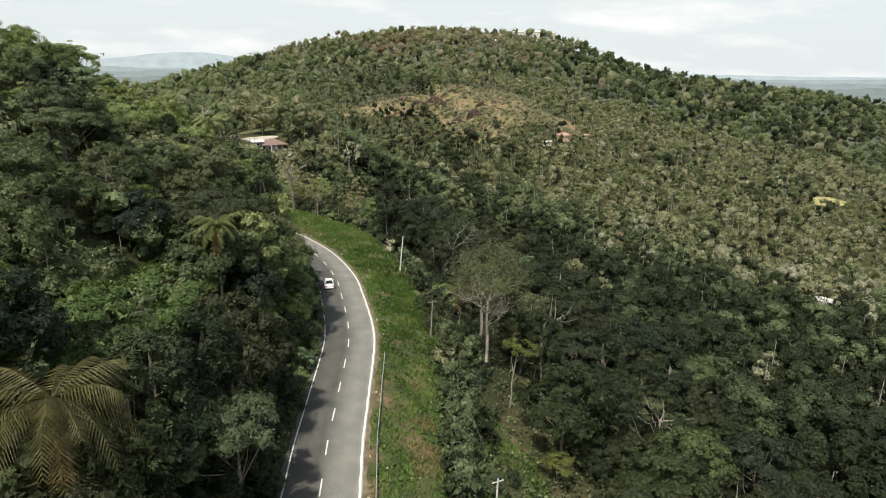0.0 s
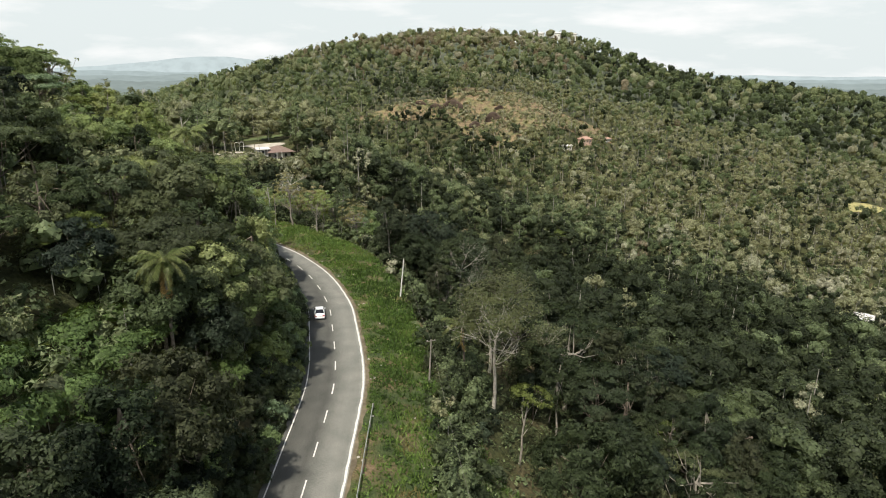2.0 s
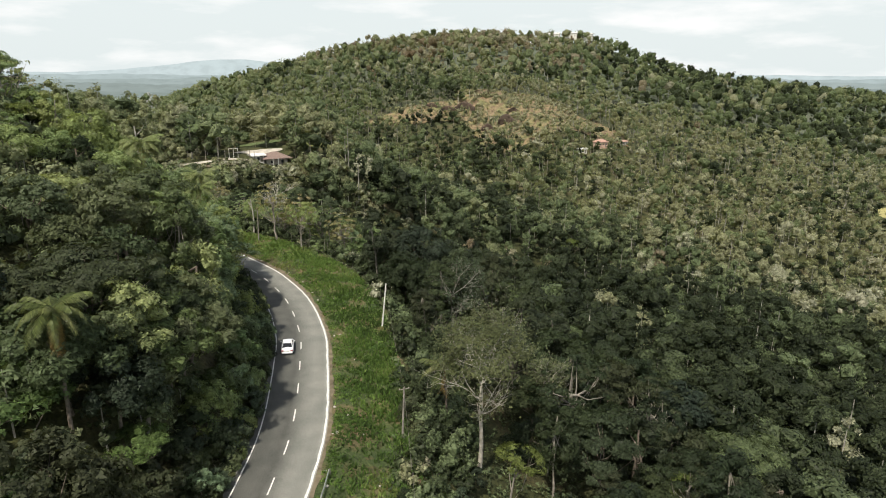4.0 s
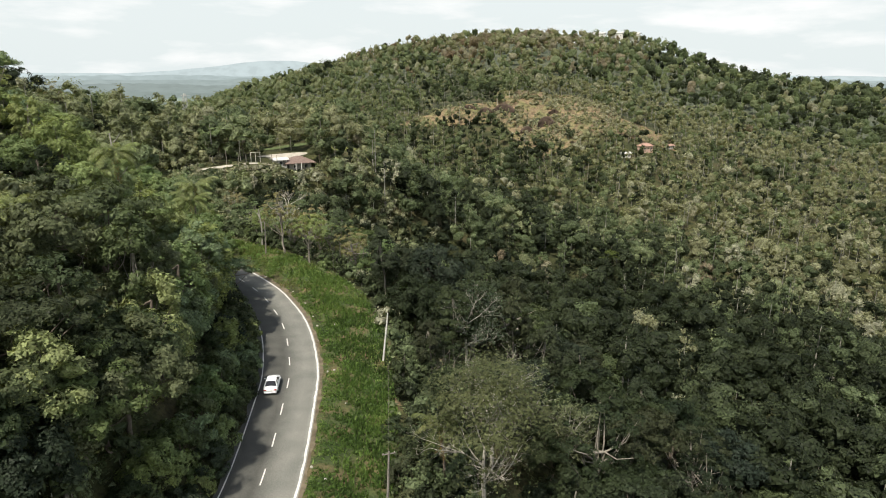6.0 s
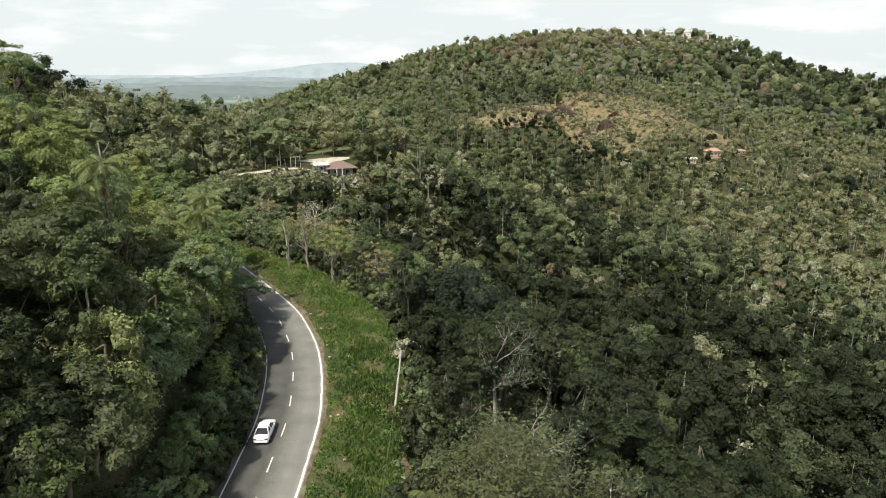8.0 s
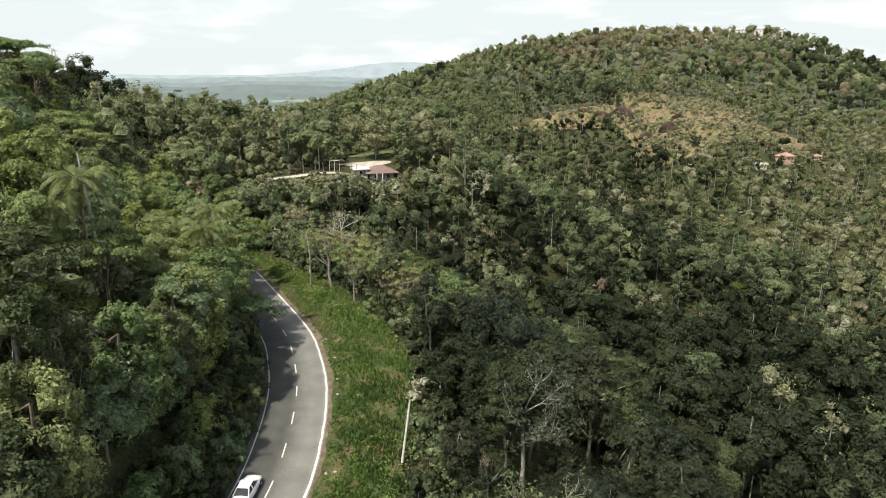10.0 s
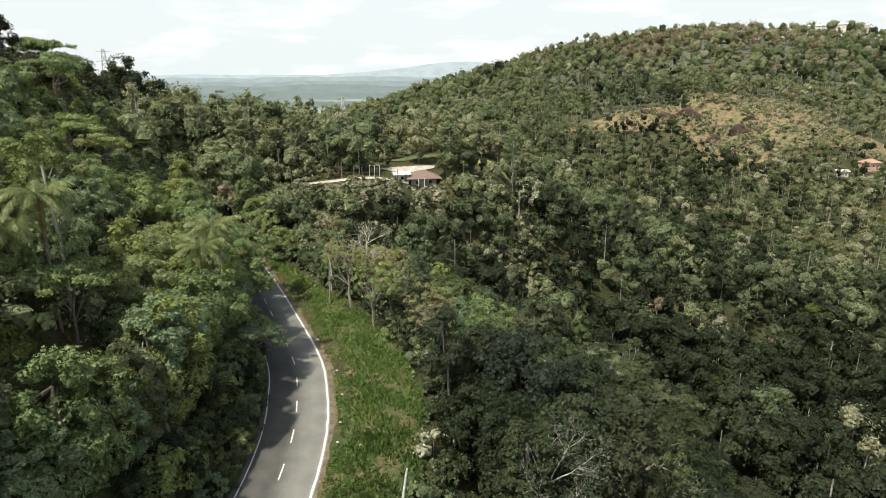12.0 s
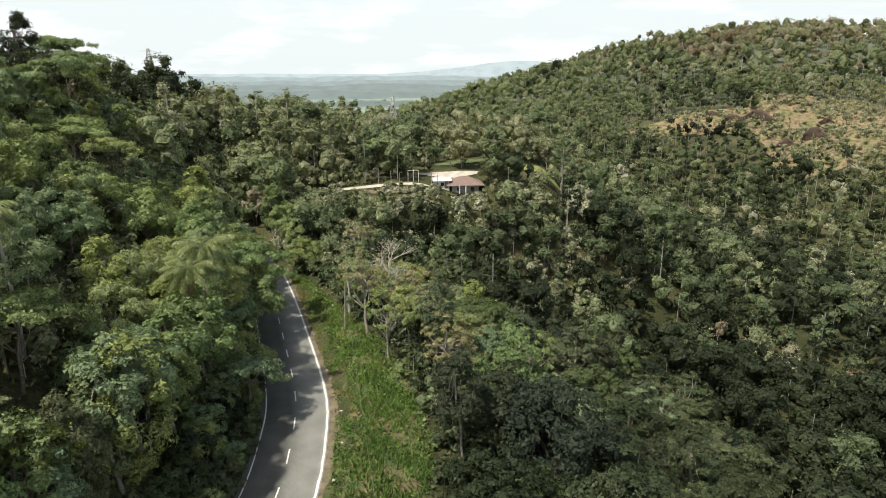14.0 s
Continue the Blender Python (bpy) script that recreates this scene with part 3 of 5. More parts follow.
YARD = ((24, 266, 10), (18, 269, 9), (31, 272, 7), (12, 257, 5), (0, 252, 5), (-8, 250, 4), (44, 277, 8.0), (40, 271, 5), (26, 287, 7))
CLEAR = [(-27.5, 44.5, 6.5), (-22, 41, 4), (22.757, 73.7, 4.5), (26.2, 86.0, 6.0), (24.5, 79.0, 4.5), (31.5, 99, 7.0), (-14.7, 78.0, 5.5), (-22.5, 76.0, 7.0), (-26.5, 61.5, 6.5), (-19.0, 66.0, 5.0), (22.2, 116.5, 3.5), (16.1, 88.0, 2.5), (24.2, 75.5, 5.0), (22.5, 60.0, 5.0), (20, 52, 4)]


# the bare slope's main field, its western arm and the tongue down to the houses: centre, half sizes, turn
SCAR = ((252, 497, 50, 50, 0.0), (184, 523, 44, 13, -0.12), (288, 454, 32, 16, -0.75))


def clearing(x, y):
    """Where no tree stands: the road, the verge, the bare scar on the hill and the yards."""
    s = side(x, y)
    w = np.interp(y, [30, 60, 85, 116, 140, 160, 178, 205, 212], [14.5, 14, 13, 14.5, 15.5, 13, 9, 6.5, 5])
    road = (s > -6.2) & (s < w) & (y < 225)
    ragged = 1 + 0.3 * wav(x, y, 16, 4.0)
    scar = np.zeros_like(s, bool)
    for a, b, p, q, w2 in SCAR:
        u, v = (x - a) * math.cos(w2) + (y - b) * math.sin(w2), (y - b) * math.cos(w2) - (x - a) * math.sin(w2)
        scar |= (u / p) ** 2 + (v / q) ** 2 < ragged * 0.85
    out = road | scar
    for a, b, c in YARD + ((282, 418, 8), (277, 408, 5), (262, 413, 5), (307, 424, 5.5), (424, 291, 17), (233, 164, 8), (224, 158, 7)):
        out |= (x - a) ** 2 + (y - b) ** 2 < c * c
    return out


def scatter(x0, x1, y0, y1, step, seed):
    r = np.random.default_rng(seed)
    xs, ys = np.arange(x0, x1, step), np.arange(y0, y1, step * 0.87)
    X, Y = np.meshgrid(xs, ys)
    X = X + (np.arange(len(ys)) % 2)[:, None] * step / 2
    X, Y = X + r.uniform(-0.36, 0.36, X.shape) * step, Y + r.uniform(-0.36, 0.36, X.shape) * step
    X, Y = X.ravel(), Y.ravel()
    ok = ~clearing(X, Y)
    return X[ok], Y[ok], r


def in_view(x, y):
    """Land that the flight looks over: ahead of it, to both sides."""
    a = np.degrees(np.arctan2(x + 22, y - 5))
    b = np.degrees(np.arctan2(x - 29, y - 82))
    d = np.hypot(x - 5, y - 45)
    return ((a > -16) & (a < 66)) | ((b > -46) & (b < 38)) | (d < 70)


def near_zone(x, y):
    return (x > -48) & (x < 74) & (y > 22) & (y < 205)


def plant_near():
    X, Y, r = scatter(-48, 74, 22, 205, 6.7, 3)
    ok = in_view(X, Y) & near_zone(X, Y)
    X, Y = X[ok], Y[ok]
    S = side(X, Y)
    for x, y, s in zip(X, Y, S):
        if any((x - a) ** 2 + (y - b) ** 2 < c * c for a, b, c in CLEAR) or -12 < s < 0:
            continue
        u = r.random()
        if s < 0:
            kind = "round" if u < 0.52 else "spreading" if u < 0.64 else "tall" if u < 0.73 else "clad" if u < (0.95 if y < 115 else 0.88) else "yellow"
            sc = r.uniform(0.75, 1.12) * (0.78 if x > -34 and y > 128 else 0.68 if y > 150 else 0.74 if s < -20 and y < 160 else 1.0)
        else:
            edge = s < 20 or (y < 84 and s < 27)
            kind = "round" if u < 0.46 else "spreading" if u < 0.62 else "tall" if u < 0.74 else "airy" if u < 0.85 else "dry" if u < 0.88 and y > 145 else "clad" if u < 0.985 else "yellow"
            sc = r.uniform(0.6, 1.22)
            if edge:
                kind, sc = ("bush", r.uniform(0.5, 1.0)) if u < 0.6 else ("tall", r.uniform(0.55, 0.85)) if u < 0.85 else ("airy", 0.7)
                if y < 95 and u > 0.22 or y > 195:
                    continue
            if y > 160 and s < 34 and r.random() < 0.35:
                continue
        # darker leaf copies by place paint the cloud shade over the near trees
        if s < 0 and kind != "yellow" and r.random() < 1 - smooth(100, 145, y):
            kind = ("shade_dark " if r.random() < 0.8 - 0.7 * smooth(52, 86, y) else "shade_mid ") + kind
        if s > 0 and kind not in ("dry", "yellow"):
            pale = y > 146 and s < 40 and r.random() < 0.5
            kind = ("" if pale else "shade_dark " if r.random() < 0.95 - 0.8 * smooth(130, 195, y) else "shade_mid ") + kind
        M = MASTERS[kind]
        put(M[int(r.integers(len(M)))], float(x), float(y), sc, r.uniform(0, 360), 0.25, r.normal() * 2.5, "trees of the roadside forest")
    # the wall of trees along the road's uphill side, shrubs in front
    y = 24.0
    while y < 206:
        for s0, jit in ((-10.6, 1.2),):
            c, rt = road_frame(np.array([y]))
            q = s0 + r.uniform(-jit, jit)
            p = c[0] + rt[0] * q
            if not any((p[0] - a) ** 2 + (p[1] - b) ** 2 < k * k * 0.4 for a, b, k in CLEAR):
                kind = r.choice(["clad", "round", "clad", "tall"])
                kind = "shade_dark " + kind if r.random() < 0.92 * (1 - smooth(58, 96, y)) else "shade_mid " + kind if r.random() < 0.6 * (1 - smooth(95, 135, y)) else kind
                M = MASTERS[kind]
                put(M[int(r.integers(len(M)))], float(p[0]), float(p[1]), r.uniform(0.75, 1.1), r.uniform(0, 360), 0.3, r.normal() * 3, "trees of the roadside forest")
        y += r.uniform(2.8, 4.2)
    for off, lo, hi, step in ((-5.5, 0.55, 0.88, 1.6), (-7.9, 0.75, 1.15, 2.2)):
        y = 24.0
        while y < 206:
            c, rt = road_frame(np.array([y]))
            p = c[0] + rt[0] * (off + r.uniform(-0.5, 0.4))
            M = MASTERS["shade_dark bush" if r.random() < 0.92 - 0.8 * smooth(60, 98, y) else "shade_mid bush" if r.random() < 0.6 else "bush"]
            put(M[int(r.integers(len(M)))], float(p[0]), float(p[1]), r.uniform(lo, hi), r.uniform(0, 360), 0.3, r.normal() * 4, "shrubs along the road")
            y += step * r.uniform(0.75, 1.25)


plant_near()


def slope_shrubs():
    """Low shrubs on the open slope just below the verge."""
    r = np.random.default_rng(29)
    y = 34.0
    while y < 104:
        c, rt = road_frame(np.array([y]))
        for lo, hi in ((12.5, 15), (15, 18), (18, 22)):
            if r.random() < 0.72:
                p = c[0] + rt[0] * r.uniform(lo, hi)
                if not any((p[0] - a) ** 2 + (p[1] - b) ** 2 < 3.0 for a, b, k in CLEAR):
                    M = MASTERS["shade_mid bush" if r.random() < 0.7 else "shade_dark bush"]
                    put(M[int(r.integers(len(M)))], float(p[0]), float(p[1]), r.uniform(0.22, 0.62), r.uniform(0, 360), 0.15, r.normal() * 4, "shrubs along the road")
        y += r.uniform(1.6, 2.6)


slope_shrubs()


def undergrowth():
    """Ferns, saplings and creepers between the trunks, past counting."""
    r = np.random.default_rng(17)
    n = 9500
    x, y = r.uniform(-48, 80, n), r.uniform(25, 210, n)
    # thick low growth on the slope just below the verge
    x[:1500], y[:1500] = r.uniform(-12, 40, 1500), r.uniform(32, 104, 1500)
    s = side(x, y)
    w = np.interp(y, [30, 60, 85, 116, 140, 160, 178, 205, 212], [13.5, 12.5, 11.5, 13.5, 14.5, 12, 8.5, 6, 5])
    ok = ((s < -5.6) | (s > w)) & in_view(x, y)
    x, y = x[ok], y[ok]
    k = 5
    t = np.repeat(np.arange(len(x)), k)
    lump = 0.5 + 0.5 * wav(x, y, 4.0, 5.0)
    c = np.column_stack([x[t], y[t], ground(x[t], y[t])]) + r.normal(size=(len(t), 3)) * np.array([0.5, 0.5, 0.0])
    c[:, 2] += r.uniform(0.05, 1.5, len(t)) * lump[t] + 0.1
    v, f = leaves(c, np.array([0, 0, 1.0]) + r.normal(size=(len(t), 3)) * 0.6, 0.62, 0.5, r)
    me = mesh_from("undergrowth", v, f, M_LEAF_FAR)
    at = me.attributes.new("tint", "FLOAT", "FACE")
    at.data.foreach_set("value", np.clip(0.36 + 0.2 * wav(x[t], y[t], 7, 1.0) + r.normal(size=len(t)) * 0.1, 0, 1).astype(np.float32))
    tagged(new("undergrowth", me), "low ferns and shrubs on the forest floor", "undergrowth", kind="stuff")


undergrowth()


def woods(name, X, Y, r, n_leaf, size, hmin, hmax, rmin, rmax, label, leaf=M_LEAF_FAR, shift=0.0, lob=10, mass=M_CLUMP, tall=0.85, heart=0.78):
    """Trees past counting, as one object: trunks and crowns of leaf sprays."""
    Z = ground(X, Y)
    n = len(X)
    near = np.hypot(X - 20, Y - 80)
    big = r.random(n) ** (0.75 + 0.65 * smooth(130, 240, near))
    H, R = hmin + (hmax - hmin) * (0.7 * big + 0.3 * r.random(n)), rmin + (rmax - rmin) * big
    # bank trees are capped under the camera's sight line to lane and house
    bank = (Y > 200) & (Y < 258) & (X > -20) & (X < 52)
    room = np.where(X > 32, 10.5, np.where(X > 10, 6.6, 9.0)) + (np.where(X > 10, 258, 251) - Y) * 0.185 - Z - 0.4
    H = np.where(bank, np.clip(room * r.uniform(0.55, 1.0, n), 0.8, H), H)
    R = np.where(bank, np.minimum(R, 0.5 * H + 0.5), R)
    slim = r.random(n) < 0.12 + 0.22 * smooth(120, 240, near) - 0.16 * smooth(520, 620, near)
    R = np.where(slim, R * 0.55, R)
    H = np.where(slim, H * 1.25, H)
    # near shade, valley sun and far haze are painted into the tint by place
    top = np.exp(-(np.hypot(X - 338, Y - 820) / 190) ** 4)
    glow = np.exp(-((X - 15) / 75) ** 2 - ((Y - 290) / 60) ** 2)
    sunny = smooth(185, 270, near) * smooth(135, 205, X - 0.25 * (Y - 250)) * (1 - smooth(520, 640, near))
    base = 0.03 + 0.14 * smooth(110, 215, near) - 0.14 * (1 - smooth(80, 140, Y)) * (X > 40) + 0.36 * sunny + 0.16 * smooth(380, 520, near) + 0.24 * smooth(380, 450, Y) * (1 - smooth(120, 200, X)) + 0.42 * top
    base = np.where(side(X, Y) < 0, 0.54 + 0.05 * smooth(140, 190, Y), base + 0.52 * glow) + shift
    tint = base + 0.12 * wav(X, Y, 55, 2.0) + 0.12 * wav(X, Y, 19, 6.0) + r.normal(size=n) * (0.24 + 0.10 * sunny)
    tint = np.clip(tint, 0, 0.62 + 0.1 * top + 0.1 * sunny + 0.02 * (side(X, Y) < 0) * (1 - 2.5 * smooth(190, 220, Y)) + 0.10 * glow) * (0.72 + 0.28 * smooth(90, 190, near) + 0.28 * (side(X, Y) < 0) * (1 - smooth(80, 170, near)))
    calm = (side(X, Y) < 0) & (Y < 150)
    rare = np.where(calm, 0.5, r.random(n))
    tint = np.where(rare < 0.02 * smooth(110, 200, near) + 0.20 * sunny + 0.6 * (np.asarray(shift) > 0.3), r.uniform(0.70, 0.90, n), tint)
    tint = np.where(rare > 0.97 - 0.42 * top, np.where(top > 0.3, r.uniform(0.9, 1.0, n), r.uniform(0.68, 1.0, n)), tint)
    lz = r.uniform(-0.7, 1, (n, lob))
    la, lk = r.uniform(0, 6.283, (n, lob)), np.sqrt(1 - lz * lz) * r.uniform(0.72, 1.05, (n, lob))
    up = np.where(slim, 0.40, 0.42)[:, None] * H[:, None]
    LX, LY = X[:, None] + R[:, None] * 0.72 * lk * np.cos(la), Y[:, None] + R[:, None] * 0.72 * lk * np.sin(la)
    LZ = Z[:, None] + H[:, None] * 0.54 + up * lz
    LR = R[:, None] * r.uniform(0.28, 0.46, (n, lob)) * (24 / lob) ** 0.30
    t = np.repeat(np.arange(n), n_leaf)
    p = r.integers(0, lob, n * n_leaf)
    q = np.column_stack([LX[t, p], LY[t, p], LZ[t, p]])
    out = q - np.column_stack([X[t], Y[t], Z[t] + 0.22 * H[t]])
    out /= np.linalg.norm(out, axis=1)[:, None] + 1e-6
    d = r.normal(size=(n * n_leaf, 3))
    d /= np.linalg.norm(d, axis=1)[:, None]
    d = d * 0.9 + out * 1.0 + np.array([0, 0, 0.3])
    d /= np.linalg.norm(d, axis=1)[:, None] + 1e-6
    c = q + d * (LR[t, p] * (0.84 + 0.5 * r.random(n * n_leaf) ** 2))[:, None] * np.array([1, 1, 0.85])
    v, f = leaves(c, (d + out * 0.5) * np.array([1, 1, 0.65]) + r.normal(size=d.shape) * 0.32, size, size * 0.95, r)
    # the crown's mass: a rounded clump in every other lobe
    hearts = max(3, lob // 2)
    C = np.column_stack([q[:, :hearts].ravel() for q in (LX, LY, LZ)])
    T = np.repeat(np.arange(n), hearts)
    O = C - np.column_stack([X[T], Y[T], Z[T] + 0.2 * H[T]])
    O /= np.linalg.norm(O, axis=1)[:, None] + 1e-6
    cv, cf, cn = clumps(C, LR[:, :hearts].ravel() * heart * r.uniform(0.8, 1.2, n * hearts), O, r, tall)
    me = mesh_from(name, np.concatenate([v, cv]), np.concatenate([f, cf + len(v)]), leaf)
    me.materials.append(mass)
    me.polygons.foreach_set("material_index", np.concatenate([np.zeros(len(f)), np.ones(len(cf))]).astype(np.int32))
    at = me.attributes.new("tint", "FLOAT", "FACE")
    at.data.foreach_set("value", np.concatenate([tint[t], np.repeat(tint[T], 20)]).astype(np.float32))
    nn = np.concatenate([np.repeat(d * 0.4 + out * 1.0 + r.normal(size=d.shape) * 0.12, 3, axis=0), cn])
    nn /= np.linalg.norm(nn, axis=1)[:, None] + 1e-9
    me.attributes.new("custom_normal", "FLOAT_VECTOR", "POINT").data.foreach_set("vector", nn.astype(np.float32).ravel())
    ob = tagged(new(name, me), label, "trees", kind="stuff")
    # trunks: three-sided tapered stems
    k = 3
    th = np.arange(k) * 2.094
    rb, rt_ = H * 0.013 * np.where(slim, 1.1, 0.8), H * 0.006
    ring = lambda rr, zz: np.stack([X[:, None] + rr[:, None] * np.cos(th), Y[:, None] + rr[:, None] * np.sin(th), np.repeat(zz[:, None], k, 1)], -1)
    tv = np.concatenate([ring(rb, Z - 0.5), ring(rt_, Z + H * np.where(slim, 0.85, 0.6))], 1).reshape(-1, 3)
    o = np.arange(n) * 6
    tf = np.stack([np.stack([o + j, o + (j + 1) % 3, o + 3 + (j + 1) % 3, o + 3 + j], -1) for j in range(3)], 1).reshape(-1, 4)
    tagged(under(new("trunks", mesh_from("trunks", tv, tf, M_TRUNK)), ob), "pale thin trunks", kind="stuff")


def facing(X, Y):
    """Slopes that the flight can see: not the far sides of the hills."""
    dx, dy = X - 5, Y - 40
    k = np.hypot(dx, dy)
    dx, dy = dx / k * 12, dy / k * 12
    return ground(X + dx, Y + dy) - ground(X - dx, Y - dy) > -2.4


def hill_thicket():
    """Shrubs and young trees that close the gaps between the trunks on the near hill, and scrub along the verge."""
    X, Y, r = scatter(-50, 4, 24, 212, 4.6, 13)
    ok = side(X, Y) < -10.5
    woods("hill_thicket", X[ok], Y[ok], r, 190, 0.46, 2.0, 7.0, 1.6, 3.2, "shrubs and young trees crowding the hillside", lob=9)
    X, Y, r = scatter(-80, -14, 212, 300, 5.0, 14)
    woods("ridge_thicket", X, Y, r, 170, 0.55, 2.5, 8.0, 1.8, 3.6, "shrubs and young trees between the trees of the ridge", lob=9)
    n = 620
    y = r.uniform(58, 206, n)
    w = np.interp(y, [30, 60, 85, 116, 140, 160, 178, 205], [13.5, 13, 12.5, 14.0, 15.2, 12.8, 9, 6.5])
    c, rt = road_frame(y)
    p = c + rt * (w + r.uniform(0, 9, n) * smooth(60, 110, y) + r.uniform(0, 2, n))[:, None]
    ok = [all((u - a) ** 2 + (v - b) ** 2 > 7 for a, b, k in CLEAR) for u, v in p]
    woods("verge_scrub", p[ok, 0], p[ok, 1], r, 130, 0.34, 0.7, 3.8, 0.8, 1.9, "low scrub where the verge meets the forest", shift=0.30, lob=6)


def plant_woods():
    X, Y, r = scatter(-140, 330, 20, 400, 8.4, 5)
    d = np.hypot(X - 10, Y - 60)
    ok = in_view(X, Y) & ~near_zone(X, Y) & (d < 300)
    X = np.where(np.hypot(X + 52, Y - 199) < 9, X + 20, X)
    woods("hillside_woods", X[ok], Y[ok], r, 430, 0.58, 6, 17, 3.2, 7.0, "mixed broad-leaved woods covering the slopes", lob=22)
    X, Y, r = scatter(-140, 330, 20, 400, 6.2, 15)
    d = np.hypot(X - 10, Y - 60)
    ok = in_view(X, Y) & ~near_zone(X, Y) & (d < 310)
    woods("understorey", X[ok], Y[ok], r, 24, 0.75, 2.0, 5.0, 1.6, 3.4, "saplings and shrubs filling the gaps of the woods", lob=4)
    X, Y, r = scatter(-170, 190, -110, 230, 8.5, 25)
    s = side(X, Y)
    ok = ~in_view(X, Y) & (np.hypot(X - 5, Y - 60) < 165) & ((s < -9) | (s > 16)) & ~near_zone(X, Y)
    woods("outer_woods", X[ok], Y[ok], r, 210, 0.62, 7, 14, 3.0, 5.4, "broad-leaved woods behind and beside the road", lob=14)
    X, Y, r = scatter(-260, 700, 100, 760, 7.4, 6)
    d = np.hypot(X - 10, Y - 60)
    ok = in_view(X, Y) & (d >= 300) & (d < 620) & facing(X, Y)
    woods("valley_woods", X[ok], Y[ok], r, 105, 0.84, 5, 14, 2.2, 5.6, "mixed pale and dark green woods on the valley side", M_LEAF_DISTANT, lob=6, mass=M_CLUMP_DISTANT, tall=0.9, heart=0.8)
    X, Y, r = scatter(-400, 1250, 150, 1250, 11.2, 8)
    d = np.hypot(X - 10, Y - 60)
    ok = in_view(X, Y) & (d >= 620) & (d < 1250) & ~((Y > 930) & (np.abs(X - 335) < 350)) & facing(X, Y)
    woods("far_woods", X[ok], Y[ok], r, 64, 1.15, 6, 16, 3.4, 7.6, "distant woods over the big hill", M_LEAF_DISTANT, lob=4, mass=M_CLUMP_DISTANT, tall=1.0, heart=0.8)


plant_woods()
hill_thicket()


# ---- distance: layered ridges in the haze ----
# distance haze is painted as a glowing colour, paler on farther ridges
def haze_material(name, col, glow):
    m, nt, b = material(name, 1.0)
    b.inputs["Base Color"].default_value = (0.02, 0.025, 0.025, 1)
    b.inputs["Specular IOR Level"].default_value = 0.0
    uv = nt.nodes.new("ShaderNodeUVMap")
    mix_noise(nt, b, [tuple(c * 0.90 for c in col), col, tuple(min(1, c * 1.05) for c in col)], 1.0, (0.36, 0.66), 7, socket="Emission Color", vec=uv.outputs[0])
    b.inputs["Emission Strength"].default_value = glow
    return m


def ridge(name, dist, top, amp, scale, seed, col, glow, peak=None):
    a = np.radians(np.arange(-75, 100, 0.12))
    x, y = 10 + dist * np.sin(a), 60 + dist * np.cos(a)
    h = top + amp * (wav(np.degrees(a), 0 * a, scale, seed) + 0.4 * wav(np.degrees(a), 0 * a, scale * 0.23, seed + 2) + 0.22 * wav(np.degrees(a), 0 * a, scale * 0.07, seed + 5))
    if peak:
        pa, ph, pl, pr = peak
        da = np.degrees(a) - pa
        h = h + ph * np.exp(-np.abs(da / np.where(da < 0, pl, pr)) ** 2.2)
    n = len(a)
    # a solid hill: foot in front, crest, foot behind
    v = np.concatenate([np.column_stack([x * 0.9, y * 0.9, np.full(n, -95.0)]), np.column_stack([x, y, h]), np.column_stack([x * 1.05, y * 1.05, np.full(n, -95.0)])])
    i = np.arange(n - 1)
    f = np.concatenate([np.column_stack([i, i + 1, n + i + 1, n + i]), np.column_stack([n + i, n + i + 1, 2 * n + i + 1, 2 * n + i])])
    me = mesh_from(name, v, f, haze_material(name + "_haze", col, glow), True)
    uv = me.uv_layers.new(name="hill")
    w = np.column_stack([np.tile(a * dist / 70, 3), np.repeat([0.0, 5.0, 10.0], n)])
    uv.data.foreach_set("uv", w[f.ravel()].astype(np.float32).ravel())
    tagged(new(name, me), "hazy blue-grey wooded ridge on the horizon", "backdrop", kind="structure")


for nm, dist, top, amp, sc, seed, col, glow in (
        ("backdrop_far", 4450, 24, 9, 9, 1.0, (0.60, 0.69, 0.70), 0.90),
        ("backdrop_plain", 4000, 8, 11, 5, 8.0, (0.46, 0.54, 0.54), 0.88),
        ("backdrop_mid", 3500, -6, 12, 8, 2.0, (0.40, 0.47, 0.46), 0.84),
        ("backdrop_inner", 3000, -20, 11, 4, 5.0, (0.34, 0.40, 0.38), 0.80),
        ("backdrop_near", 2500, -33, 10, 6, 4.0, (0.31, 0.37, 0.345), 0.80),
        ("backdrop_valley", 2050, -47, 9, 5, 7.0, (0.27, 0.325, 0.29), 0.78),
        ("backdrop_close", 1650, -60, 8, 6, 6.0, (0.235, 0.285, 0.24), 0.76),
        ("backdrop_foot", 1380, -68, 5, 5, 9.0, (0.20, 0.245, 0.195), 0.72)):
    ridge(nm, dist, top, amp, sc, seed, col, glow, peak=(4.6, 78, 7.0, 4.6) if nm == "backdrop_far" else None)


